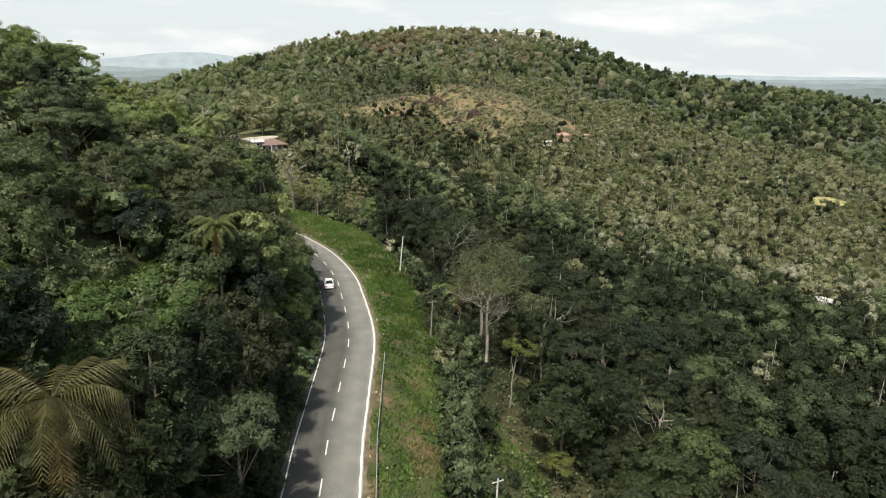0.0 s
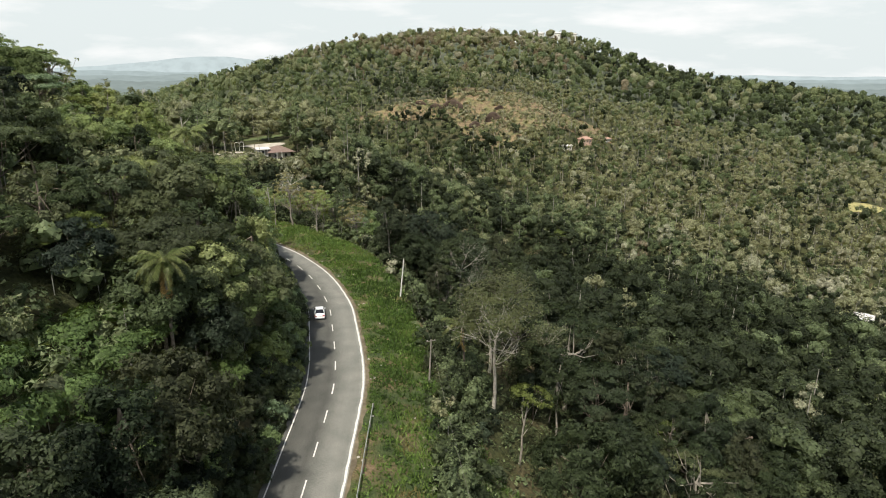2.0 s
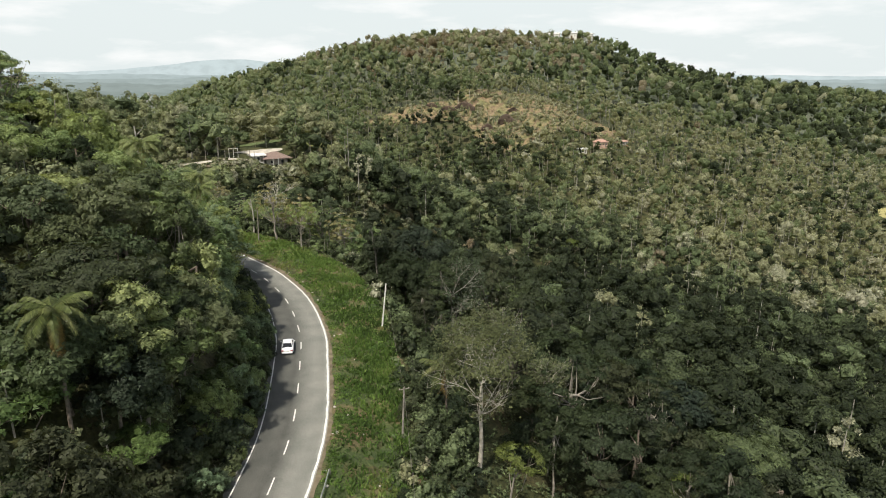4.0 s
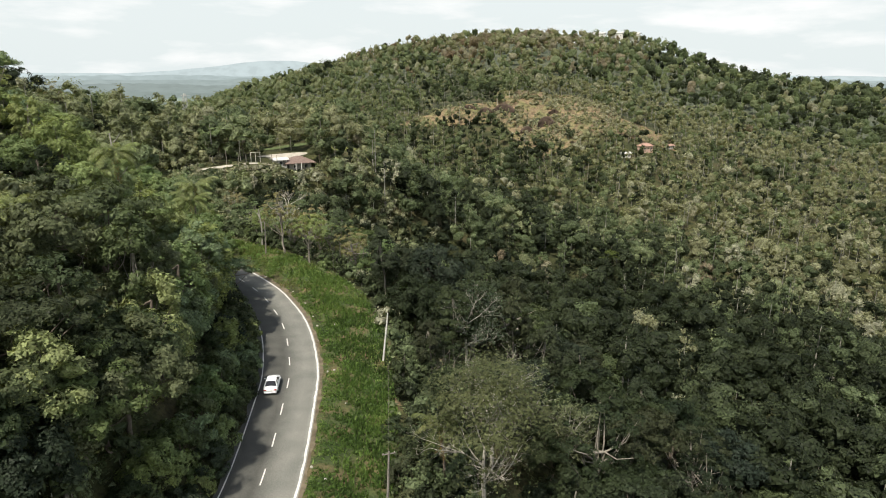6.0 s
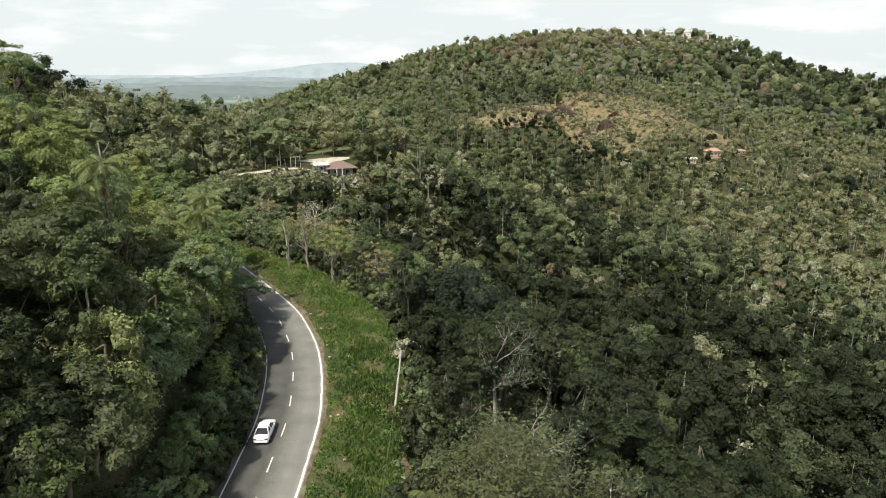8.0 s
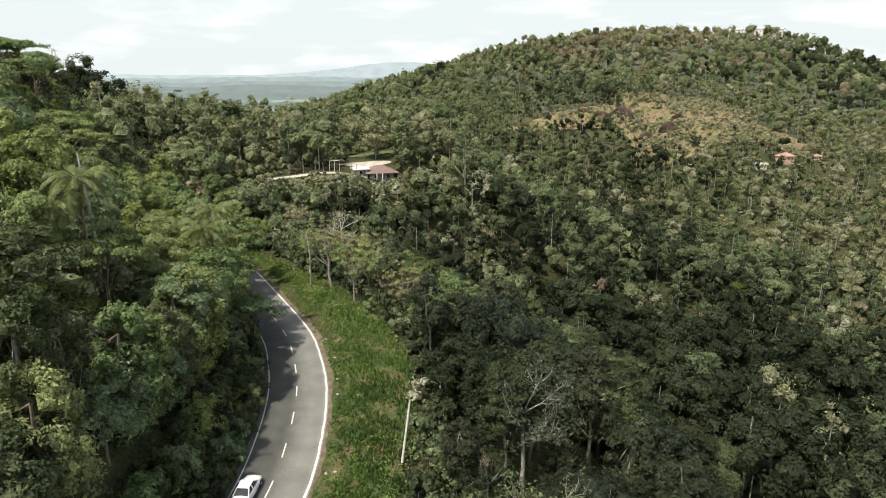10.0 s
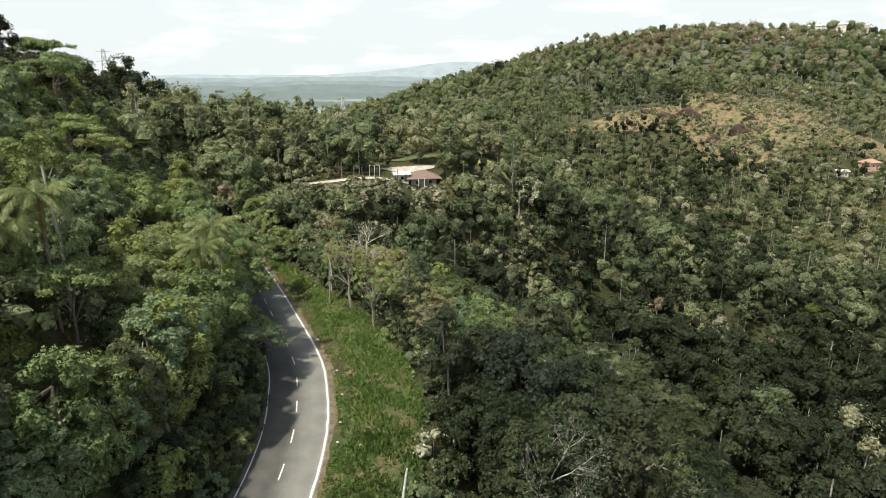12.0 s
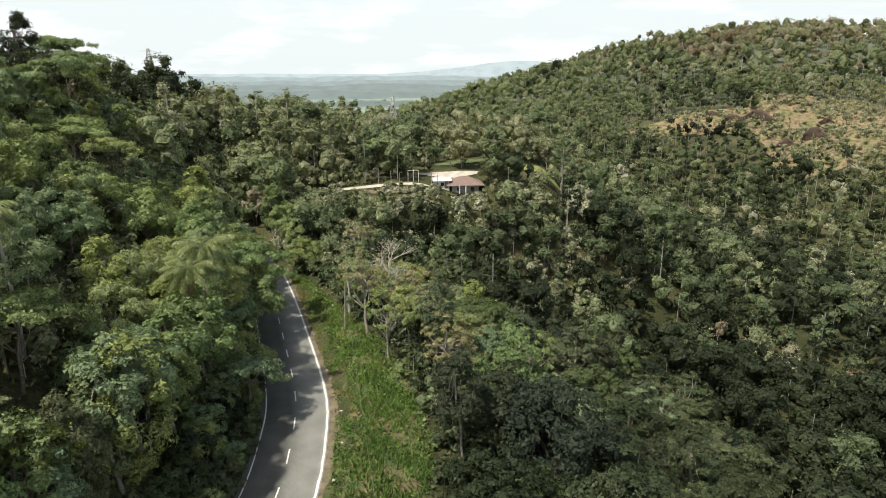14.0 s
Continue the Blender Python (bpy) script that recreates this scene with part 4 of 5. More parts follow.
# ---- the car ----
def build_car():
    paint = plain("white_car_paint", (0.80, 0.80, 0.79), 0.25, 0, 0.03, 1.0, 0.5)
    glass, nt, b = material("dark_car_glass", 0.08)
    b.inputs["Base Color"].default_value = (0.015, 0.017, 0.02, 1)
    b.inputs["Specular IOR Level"].default_value = 0.6
    rubber = plain("tyre_rubber", (0.02, 0.02, 0.02), 0.85)
    lamp = plain("red_tail_lamp", (0.35, 0.02, 0.02), 0.3)
    chrome = plain("grey_rim", (0.5, 0.5, 0.5), 0.35, 0.9)
    c, rt = road_frame(np.array([113.2]))
    p = c[0] - rt[0] * 1.85
    yaw = math.degrees(math.atan2(-(-rt[0][1]), rt[0][0]))
    root = tagged(new("car"), "white four-door saloon car driving in its lane", "car")
    root.matrix_basis = pose(float(p[0]), float(p[1]), 0.13, 0, 0, yaw)
    # body sections along y: y, half width, bottom, side height, top
    sec = [(-2.2, 0.70, 0.32, 0.80), (-2.12, 0.82, 0.25, 0.90), (-1.6, 0.87, 0.22, 0.97), (-0.5, 0.88, 0.22, 0.95), (0.7, 0.88, 0.22, 0.93), (1.3, 0.86, 0.22, 0.88), (1.95, 0.80, 0.25, 0.74), (2.2, 0.62, 0.34, 0.60)]
    bm = bmesh.new()
    rings = []
    for y, w, zb, zt in sec:
        rings.append([bm.verts.new(q) for q in ((-w * 0.92, y, zb), (-w, y, zb + 0.25), (-w * 0.97, y, zt - 0.12), (-w * 0.82, y, zt), (0, y, zt + 0.035), (w * 0.82, y, zt), (w * 0.97, y, zt - 0.12), (w, y, zb + 0.25), (w * 0.92, y, zb))])
    for a, b2 in zip(rings, rings[1:]):
        for i in range(9):
            bm.faces.new((a[i], a[(i + 1) % 9], b2[(i + 1) % 9], b2[i]))
    bm.faces.new(rings[0][::-1])
    bm.faces.new(rings[-1])
    bmesh.ops.recalc_face_normals(bm, faces=bm.faces)
    part("body", bm, paint, root, "white painted body", True)
    bm = bmesh.new()
    low = [(-0.74, -1.62, 0.96), (0.74, -1.62, 0.96), (0.78, 0.95, 0.94), (-0.78, 0.95, 0.94)]
    top = [(-0.56, -0.95, 1.40), (0.56, -0.95, 1.40), (0.57, 0.15, 1.41), (-0.57, 0.15, 1.41)]
    lv, tv = [bm.verts.new(q) for q in low], [bm.verts.new(q) for q in top]
    for i in range(4):
        bm.faces.new((lv[i], lv[(i + 1) % 4], tv[(i + 1) % 4], tv[i]))
    bm.faces.new(tv)
    part("window", bm, glass, root, "dark tinted glasshouse")
    bm = bmesh.new()
    box(bm, 0, -0.4, 1.425, 1.2, 1.25, 0.06, 0.025)
    part("roof", bm, paint, root)
    for sx in (-1, 1):
        for (y0, z0, y1, z1) in ((-1.62, 0.97, -0.95, 1.41), (0.95, 0.95, 0.15, 1.42), (-0.42, 0.95, -0.42, 1.41)):
            v, f = tube([(sx * 0.765, y0, z0), (sx * 0.58, y1, z1)], [0.055, 0.05], 6)
            under(new("pillar", mesh_from("pillar", v, f, paint, True)), root)
        for y in (-1.35, 1.38):
            v, f = tube([(sx * 0.70, y, 0.30), (sx * 0.71, y, 0.30), (sx * 0.89, y, 0.30), (sx * 0.90, y, 0.30)], [0.2, 0.31, 0.31, 0.2], 18)
            wh = under(new("wheel", mesh_from("wheel", v, f, rubber, True)), root)
            v, f = tube([(sx * 0.895, y, 0.30), (sx * 0.905, y, 0.30), (sx * 0.908, y, 0.30)], [0.19, 0.18, 0.01], 14)
            under(new("rim", mesh_from("rim", v, f, chrome)), wh)
        bm = bmesh.new()
        box(bm, sx * 0.62, -2.17, 0.74, 0.34, 0.10, 0.16, 0.03)
        part("tail_lamp", bm, lamp, root, "red tail lamp")
        bm = bmesh.new()
        box(bm, sx * 0.95, 0.55, 0.98, 0.2, 0.1, 0.13, 0.03)
        part("wing_mirror", bm, paint, root)
    bm = bmesh.new()
    box(bm, 0, -2.2, 0.42, 1.5, 0.12, 0.2, 0.04)
    part("bumper", bm, paint, root)
    bm = bmesh.new()
    box(bm, 0, -2.235, 0.66, 0.48, 0.02, 0.11, 0.005)
    part("number_plate", bm, plain("plate_yellow", (0.6, 0.6, 0.55), 0.5), root)


build_car()

# ---- single trees that stand out ----
for x, y, sc, kind, tilt in ((2.4, 147.6, 0.64, "spreading", 6), (0.0, 153.0, 0.7, "round", 5), (-3.0, 158.5, 0.7, "spreading", 6), (-4.6, 165, 0.85, "clad", 8), (-4.4, 170.5, 1.0, "round", 6), (-7.2, 175.5, 1.05, "spreading", 6),
                             (-10.2, 182, 1.05, "round", 5), (-13.0, 189, 1.0, "spreading", 4), (-16.5, 196, 0.95, "round", 3), (-20.0, 203, 0.8, "spreading", 3), (-24, 212, 0.8, "round", 4),
                             (-4.2, 201, 0.62, "round", 0), (-8.0, 208, 0.7, "clad", 0), (-12.5, 217, 0.8, "round", 0), (-18, 226, 0.8, "clad", 0), (-30, 222, 0.9, "round", 0)):
    M = MASTERS[kind]
    put(M[int(abs(x)) % len(M)], x, y, sc, x * 37, 0.3, tilt, "trees of the roadside forest")
put(MASTERS["umbrella"][0], 24.2, 77.8, 1.05, 40, 0.3, 6)
put(MASTERS["yellow"][0], 22.4, 62.4, 0.62, 10, 0.3, 0, label="rounded tree with dense yellow-green leaves on the slope")
put(MASTERS["yellow"][1], 145, 248, 1.3, 80, 0.3, 0)
for x, y, k, sc in ((12.5, 196, "dry", 0.95), (17, 190, "dry", 0.85), (8.5, 190, "airy", 0.75), (22, 184, "dry", 1.0), (15, 181, "airy", 0.85), (31, 176, "dry", 1.05), (10, 203, "dry", 0.8), (26, 196, "airy", 0.9), (4, 212, "dry", 0.7)):
    put(MASTERS[k][int(x) % 3], x, y, sc, x * 53, 0.3, 2)
for x, y, sc in ((9.5, 183.5, 0.55), (12.5, 178, 0.5), (7.0, 188, 0.5), (15.5, 174, 0.6)):
    put(MASTERS["airy"][int(y) % 3], x, y, sc, y * 31, 0.2, 3)


# pale thin-stemmed trees in a row where the verge ends
for x, y, k, sc in ((17.6, 160.5, "airy", 0.7), (13.2, 168.5, "dry", 0.95), (26.5, 157, "dry", 1.0), (22.5, 166, "airy", 0.95), (19.0, 174, "dry", 1.05)):
    put(MASTERS[k][int(y) % 3], x, y, sc, y * 29, 0.2, 4)


def branching(r, start, way, length, radius, depth, out):
    """Forking boughs, thinner at each fork."""
    k = 5
    pts = [np.array(start, float)]
    d = np.array(way, float)
    for i in range(k):
        d = d + r.normal(size=3) * 0.13 + np.array([0, 0, 0.04])
        d /= np.linalg.norm(d)
        pts.append(pts[-1] + d * length / k)
    out.append((*tube(pts, radius * np.linspace(1, 0.5, k + 1), 5 if depth > 1 else 3), pts[-1]))
    if depth:
        for i in range(4 if depth > 1 else 3):
            q = pts[int(r.integers(2, k + 1))]
            w = d + r.normal(size=3) * 0.75
            w[2] = abs(w[2]) * 0.7 + 0.1
            branching(r, q, w / np.linalg.norm(w), length * r.uniform(0.5, 0.75), radius * 0.5, depth - 1, out)


def bare_tree(x, y, trunk_h, reach, seed, label, leafy=900, leaf=M_LEAF_DRY, dome_size=None):
    r = np.random.default_rng(seed)
    root = tagged(new("bare_branched_tree"), label, "tree")
    root.matrix_basis = pose(x, y, float(ground(x, y)) - 0.3)
    spine = np.array([(0.10 * math.sin(i), 0.12 * math.cos(i * 1.3), i * trunk_h / 6) for i in range(7)])
    out = []
    for i in range(9):
        a = i * 2.4
        branching(r, spine[6 - i % 3], (math.cos(a) * 0.8, math.sin(a) * 0.8, 0.55), reach * r.uniform(0.45, 0.62), 0.085, 3, out)
    under(new("trunk", mesh_from("trunk", *tube(spine, 0.27 * np.linspace(1.2, 0.55, 7), 8), M_BARK_GREY, True)), root)
    v, f = join_parts([(o[0], o[1]) for o in out])
    tagged(under(new("branchwork", mesh_from("branchwork", v, f, M_BARK_GREY, True)), root), "bare grey branches")
    ends = np.array([o[2] for o in out])
    c = ends[r.integers(0, len(ends), leafy)] + r.normal(size=(leafy, 3)) * np.array([0.6, 0.6, 0.3])
    v, f = leaves(c, np.array([0, 0, 1.0]) + r.normal(size=(leafy, 3)) * 0.5, 0.42, 0.36, r)
    if dome_size:
        # a wide thin-leaved dome over the branches, in many small sprays
        cz, rx, rz, count = dome_size
        q = dome(r, 150, cz, rx, rz, -0.25, 0.45)
        out = q - np.array([0, 0, cz - rz * 0.8])
        k = r.integers(0, len(q), count)
        c2 = q[k] + r.normal(size=(count, 3)) * np.array([0.75, 0.75, 0.38])
        v2, f2 = leaves(c2, out[k] / rx + np.array([0, 0, 0.5]) + r.normal(size=(count, 3)) * 0.4, 0.40, 0.34, r)
        v, f = join_parts([(v, f), (v2, f2)])
    under(new("crown", mesh_from("crown", v, f, leaf)), root)
    return root


bare_tree(25.8, 88.0, 12.0, 8.0, 5, "tall tree with a pale mottled trunk under a wide thin crown", 700, M_LEAF_OLIVE, (16.2, 5.6, 5.6, 4600))
bare_tree(32.4, 101.7, 9.0, 8.0, 12, "broad tree with pale branches under a thin green crown", 2600, M_LEAF_MID)
bare_tree(15.2, 180.0, 11.5, 5.0, 6, "leafless pale tree with long bare branches", 120)
bare_tree(53.0, 134.0, 9.0, 5.5, 7, "half-bare tree with pale forked branches", 1500, M_LEAF_MID)
bare_tree(43.2, 101.2, 9.5, 5.0, 8, "half-bare tree with pale forked branches", 2600, M_LEAF_MID)
bare_tree(36.5, 122.0, 10.5, 6.5, 9, "half-bare tree with pale forked branches", 2000, M_LEAF_MID)


for x, y, k, sc in ((8, 206, "dry", 0.7), (13, 212, "dry", 0.75), (5, 219, "dry", 0.65), (17, 204, "dry", 0.9), (20, 216, "airy", 0.6), (11, 226, "dry", 0.55), (2, 228, "dry", 0.5), (19, 230, "airy", 0.5), (25, 207, "dry", 0.8), (34, 200, "airy", 0.95), (46, 186, "dry", 1.0), (58, 178, "airy", 1.0), (28, 165, "dry", 0.9), (40, 158, "airy", 0.9)):
    put(MASTERS[k][int(x) % 3], x, y, sc, x * 71, 0.3, 2)
# the big feathery crowns on the slope above the road: place, height of the top, size
for x, y, top, k, sc in ((-22.7, 77.8, 18.9, "fresh spreading", 1.2), (-27.1, 62.8, 18.8, "fresh spreading", 1.1), (-19.0, 66.5, 15.0, "fresh spreading", 0.9), (-14.0, 70.0, 11.5, "shade_mid spreading", 0.75),
                         (-31, 72, 21.0, "shade_mid round", 1.0), (-10.1, 80.6, 13.1, "fresh spreading", 0.5), (-24, 55, 13.5, "shade_mid spreading", 0.95), (-17.5, 56, 10.5, "shade_mid spreading", 0.8)):
    high = {"fresh spreading": 12.4, "shade_mid spreading": 12.4, "shade_mid round": 12.0}[k] * sc
    put(MASTERS[k][int(-x) % len(MASTERS[k])], x, y, sc, x * 43, lean=2, group="trees of the roadside forest", z=min(top - high, float(ground(x, y)) - 0.3))


# ---- palms ----
def frond(r, length, rise, droop, n=22):
    """A feather-shaped palm leaf from the origin along +x: stalk and leaflets."""
    t = np.linspace(0, 1, 9)
    sp = np.column_stack([length * t * (1 - 0.18 * t * t), 0 * t, rise * t - droop * t ** 2.2])
    stalk = tube(sp, 0.05 * (1 - 0.8 * t), 3)
    u = np.linspace(0.12, 1, n)
    p = np.column_stack([np.interp(u, t, sp[:, i]) for i in range(3)])
    d = np.gradient(p, axis=0)
    d /= np.linalg.norm(d, axis=1)[:, None]
    vs = []
    ln = length * 0.30 * np.sin(np.pi * (0.12 + 0.8 * u)) ** 0.7
    for sgn in (-1, 1):
        w = np.column_stack([0 * u, sgn * np.ones(n), -0.55 - 0.25 * r.random(n)]) + d * 0.75
        w /= np.linalg.norm(w, axis=1)[:, None]
        vs.append(np.stack([p - d * 0.07, p + d * 0.07, p + w * ln[:, None]], 1))
    v = np.concatenate(vs).reshape(-1, 3)
    return stalk, (v, np.arange(len(v)).reshape(-1, 3))


def turned(v, a, tilt=0.0):
    c, s = math.cos(a), math.sin(a)
    ct, st = math.cos(tilt), math.sin(tilt)
    v = np.column_stack([v[:, 0] * ct - v[:, 2] * st, v[:, 1], v[:, 0] * st + v[:, 2] * ct])
    return np.column_stack([v[:, 0] * c - v[:, 1] * s, v[:, 0] * s + v[:, 1] * c, v[:, 2]])


def palm(x, y, top, length, seed, label, fronds=17, dead=0, lean=0.6, leaf=M_PALM):
    r = np.random.default_rng(seed)
    g = float(ground(x, y))
    h = top - g
    root = tagged(new("palm_tree"), label, "palm")
    root.matrix_basis = pose(x, y, g - 0.3)
    t = np.linspace(0, 1, 9)
    a0 = r.uniform(0, 6.28)
    sp = np.column_stack([lean * t * t * math.cos(a0), lean * t * t * math.sin(a0), t * (h + 0.3)])
    under(new("trunk", mesh_from("trunk", *tube(sp, 0.19 - 0.07 * t, 8), M_BARK, True)), root)
    for i in range(fronds + dead):
        isdead = i >= fronds
        k = i / max(fronds - 1, 1)
        a = i * 2.399 + r.normal() * 0.15
        ln = length * r.uniform(0.85, 1.1)
        st, lf = frond(r, ln, ln * (0.75 - 0.75 * k), ln * (0.45 + 0.35 * k)) if not isdead else frond(r, ln, -ln * 0.2, ln * 0.5)
        tilt = 0.0 if not isdead else -1.0
        v, f = turned(lf[0], a, tilt), lf[1]
        sv = turned(st[0], a, tilt)
        tri = np.concatenate([st[1][:, [0, 1, 2]], st[1][:, [0, 2, 3]]])
        vv, ff = join_parts([(v, f), (sv, tri)])
        ob = under(new("frond", mesh_from("frond", vv + sp[-1], ff, M_PALM_DEAD if isdead else leaf)), root)
        if isdead:
            tagged(ob, "hanging dead yellow-brown frond")


palm(-27.6, 46.0, 19.8, 5.6, 1, "large palm with bronze-green drooping feather fronds", 24, 4, 0.6, M_PALM_BRONZE)
palm(-14.9, 79.5, 21.5, 3.3, 2, "palm with green fronds and a skirt of dead yellow fronds", 24, 14)
palm(-3.2, 147.3, 18.6, 4.2, 3, "pale green palm among the hillside trees", 26, 1, 0.6, M_PALM_PALE)
palm(-2.6, 150.6, 20.5, 4.2, 4, "pale green palm among the hillside trees", 26, 1, 0.6, M_PALM_PALE)
palm(-10.2, 128.6, 29.0, 4.0, 5, "pale green palm among the hillside trees", 28, 2, 0.6, M_PALM_PALE)
palm(-12.5, 126.0, 26.5, 3.6, 11, "pale green palm among the hillside trees", 24, 2, 0.6, M_PALM_PALE)
palm(23.0, 92.0, 4.5, 3.4, 6, "slender palm at the forest edge", 13, 2)
palm(-38.5, 332, 29.5, 4.5, 7, "dark palm standing against the sky", 16, 1)
palm(-51, 326, 27.5, 4.2, 8, "dark palm standing against the sky", 14, 0)
palm(-46, 335, 26.5, 4.0, 9, "dark palm standing against the sky", 14, 0)
put(MASTERS["dry"][1], -34, 325, 1.15, 20, 0.3, 0, label="tall tree with orange-brown dry leaves")
put(MASTERS["shade_dark clad"][2], -58.5, 263, 1.3, 20, z=24.0)
put(MASTERS["shade_dark round"][2], -62.5, 266, 1.3, 20, z=26.0)
put(MASTERS["shade_dark round"][0], -66.5, 265, 1.32, 70, z=25.0)
put(MASTERS["shade_dark round"][1], -54.0, 262, 1.30, 110, z=24.0)
put(MASTERS["shade_dark clad"][3], -60, 264, 1.65, 50, z=44 - 20.5, label="big dark dome-shaped tree standing out on the skyline")
put(MASTERS["shade_dark clad"][2], -53.5, 199, 1.1, 140, 0.3, 0)
put(MASTERS["shade_dark round"][0], -47.5, 197, 1.05, 10, 0.3, 0)
put(MASTERS["shade_dark round"][1], -55, 232, 1.0, 50, 0.3, 0)
put(MASTERS["shade_dark clad"][1], -58, 236, 1.25, 50, 0.3, 0)
put(MASTERS["spreading"][2], -50, 205, 1.15, 90, 0.3, 0)
put(MASTERS["dry"][0], -47, 268, 1.05, 90, 0.3, 0)
put(MASTERS["airy"][0], -31, 151, 1.1, 90, 0.3, 0)
put(MASTERS["shade_mid round"][1], 33.6, 262.5, 0.66, 90, 0.3, 0, label="round dark green tree beside the house")
put(MASTERS["shade_mid round"][2], 37.4, 263.5, 0.66, 30, 0.3, 0, label="round dark green tree beside the house")
put(MASTERS["spreading"][1], 8, 273, 0.8, 30, 0.3, 0)
put(MASTERS["spreading"][3], 0, 268, 0.85, 130, 0.3, 0)

# ---- verge: grass, straw, stones ----
M_GRASS = leaf_material("grass_blades", [(0.040, 0.066, 0.020), (0.063, 0.106, 0.027), (0.108, 0.178, 0.042), (0.152, 0.215, 0.060), (0.160, 0.160, 0.062), (0.215, 0.165, 0.080)], True, spread=0.22, gaps=0, uneven=0.2)


def grass():
    r = np.random.default_rng(23)
    n = 36000
    y = r.uniform(34, 202, n)
    wide = np.interp(y, [30, 60, 78, 92, 116, 140, 160, 178, 205], [24, 27, 25, 13, 13.5, 15.0, 12.8, 9, 6])
    s = 4.7 + (wide - 4.4) * r.random(n)
    c, rt = road_frame(y)
    p = c + s[:, None] * rt
    thin = wav(p[:, 0], p[:, 1], 1.6, 3.0) + r.normal(size=n) * 0.5 > -0.15
    p, s, y = p[thin], s[thin], y[thin]
    straw = smooth(8.0, 9.5, s) * (1 - smooth(11.5, 13, s)) * (1 - smooth(78, 96, y)) * smooth(-0.6, 0.3, wav(p[:, 0], p[:, 1], 3.0, 1.0))
    lush = smooth(100, 116, y) * (1 - smooth(124, 140, y)) * smooth(9, 12, s)
    tint = 0.27 + 0.17 * wav(p[:, 0], p[:, 1], 6.0, 2.0) + r.normal(size=len(y)) * 0.13 + straw * 0.55 + 0.24 * smooth(0.25, 0.9, wav(p[:, 0], p[:, 1], 3.4, 9.0)) + 0.18 * (1 - smooth(4.6, 5.6, s)) - 0.05 * lush + 0.24 * smooth(136, 156, y)
    k = 3
    t = np.repeat(np.arange(len(y)), k)
    h = (0.18 + 0.34 * r.random(len(t))) * (0.7 + 0.6 * smooth(5, 9, s[t]))
    base = np.column_stack([p[t], ground(p[t, 0], p[t, 1]) + 0.04])
    base[:, :2] += r.normal(size=(len(t), 2)) * 0.12
    a = r.uniform(0, 6.28, len(t))
    sd = np.column_stack([np.cos(a), np.sin(a), 0 * a]) * 0.12
    tip = base + np.column_stack([r.normal(size=(len(t), 2)) * 0.22, h])
    v = np.stack([base - sd, base + sd, tip], 1).reshape(-1, 3)
    me = mesh_from("grass", v, np.arange(len(v)).reshape(-1, 3), M_GRASS)
    at = me.attributes.new("tint", "FLOAT", "FACE")
    at.data.foreach_set("value", np.clip(tint[t], 0, 1).astype(np.float32))
    tagged(new("grass", me), "rough green verge grass with brown straw", "grass", kind="stuff")


grass()


M_WEED = leaf_material("verge_weeds", [(0.045, 0.075, 0.024), (0.070, 0.120, 0.034), (0.105, 0.185, 0.044), (0.180, 0.240, 0.070), (0.17, 0.135, 0.07)], True, spread=0.25, gaps=0, uneven=0.3)


def weeds():
    """Broad-leaved weeds in tufts over the verge, lush at the leaning pole and at the far end."""
    r = np.random.default_rng(37)
    n, k = 1500, 22
    y = r.uniform(44, 200, n)
    wide = np.interp(y, [30, 60, 78, 92, 116, 140, 160, 178, 205], [20, 20, 18, 13, 13.5, 15.0, 12.8, 9, 6])
    off = 5.2 + (wide - 5.0) * r.random(n) ** 0.8
    c, rt = road_frame(y)
    p = c + off[:, None] * rt
    lush = np.exp(-((p[:, 0] - 21.5) / 4) ** 2 - ((p[:, 1] - 117) / 7) ** 2) + smooth(140, 155, y) * smooth(6.5, 8, off)
    ok = wav(p[:, 0], p[:, 1], 3.6, 7.0) + r.normal(size=n) * 0.4 + lush > 0.1
    p, lush, y = p[ok], lush[ok], y[ok]
    size = r.uniform(0.25, 0.75, len(y)) * (1 + 0.4 * np.minimum(lush, 1))
    t = np.repeat(np.arange(len(y)), k)
    d = r.normal(size=(len(t), 3))
    d[:, 2] = np.abs(d[:, 2])
    d /= np.linalg.norm(d, axis=1)[:, None]
    base = np.column_stack([p, ground(p[:, 0], p[:, 1])])
    c3 = base[t] + d * size[t][:, None] * np.array([1.1, 1.1, 0.75]) * r.uniform(0.5, 1.1, (len(t), 1))
    v, f = leaves(c3, d + np.array([0, 0, 0.6]) + r.normal(size=d.shape) * 0.35, 0.26, 0.20, r)
    me = mesh_from("verge_weeds", v, f, M_WEED)
    tint = 0.28 + 0.22 * wav(p[:, 0], p[:, 1], 5.0, 3.0) + 0.34 * np.minimum(lush, 1) + r.normal(size=len(y)) * 0.12
    at = me.attributes.new("tint", "FLOAT", "FACE")
    at.data.foreach_set("value", np.clip(tint[t], 0, 1).astype(np.float32))
    tagged(new("verge_weeds", me), "tufts of broad-leaved green weeds on the verge", "weeds", kind="stuff")


weeds()


def shoulder():
    y = np.arange(-40, 204, 0.7)
    w = 4.42 + 0.12 * np.sin(y * 0.7) + 0.10 * np.sin(y * 1.9) + 0.75 * smooth(128, 150, y)
    c, rt = road_frame(y)
    n = 4
    off = 4.0 + (w - 4.0)[:, None] * np.linspace(0, 1, n + 1)[None]
    p = c[:, None] + off[..., None] * rt[:, None]
    v, f = ribbon(y, 4.0, w, ground(p[..., 0], p[..., 1]) + 0.11, n)
    tagged(new("dirt_shoulder", mesh_from("dirt_shoulder", v, f, M_SOIL, True)), "strip of bare reddish soil beside the asphalt", "ground", kind="structure")


shoulder()
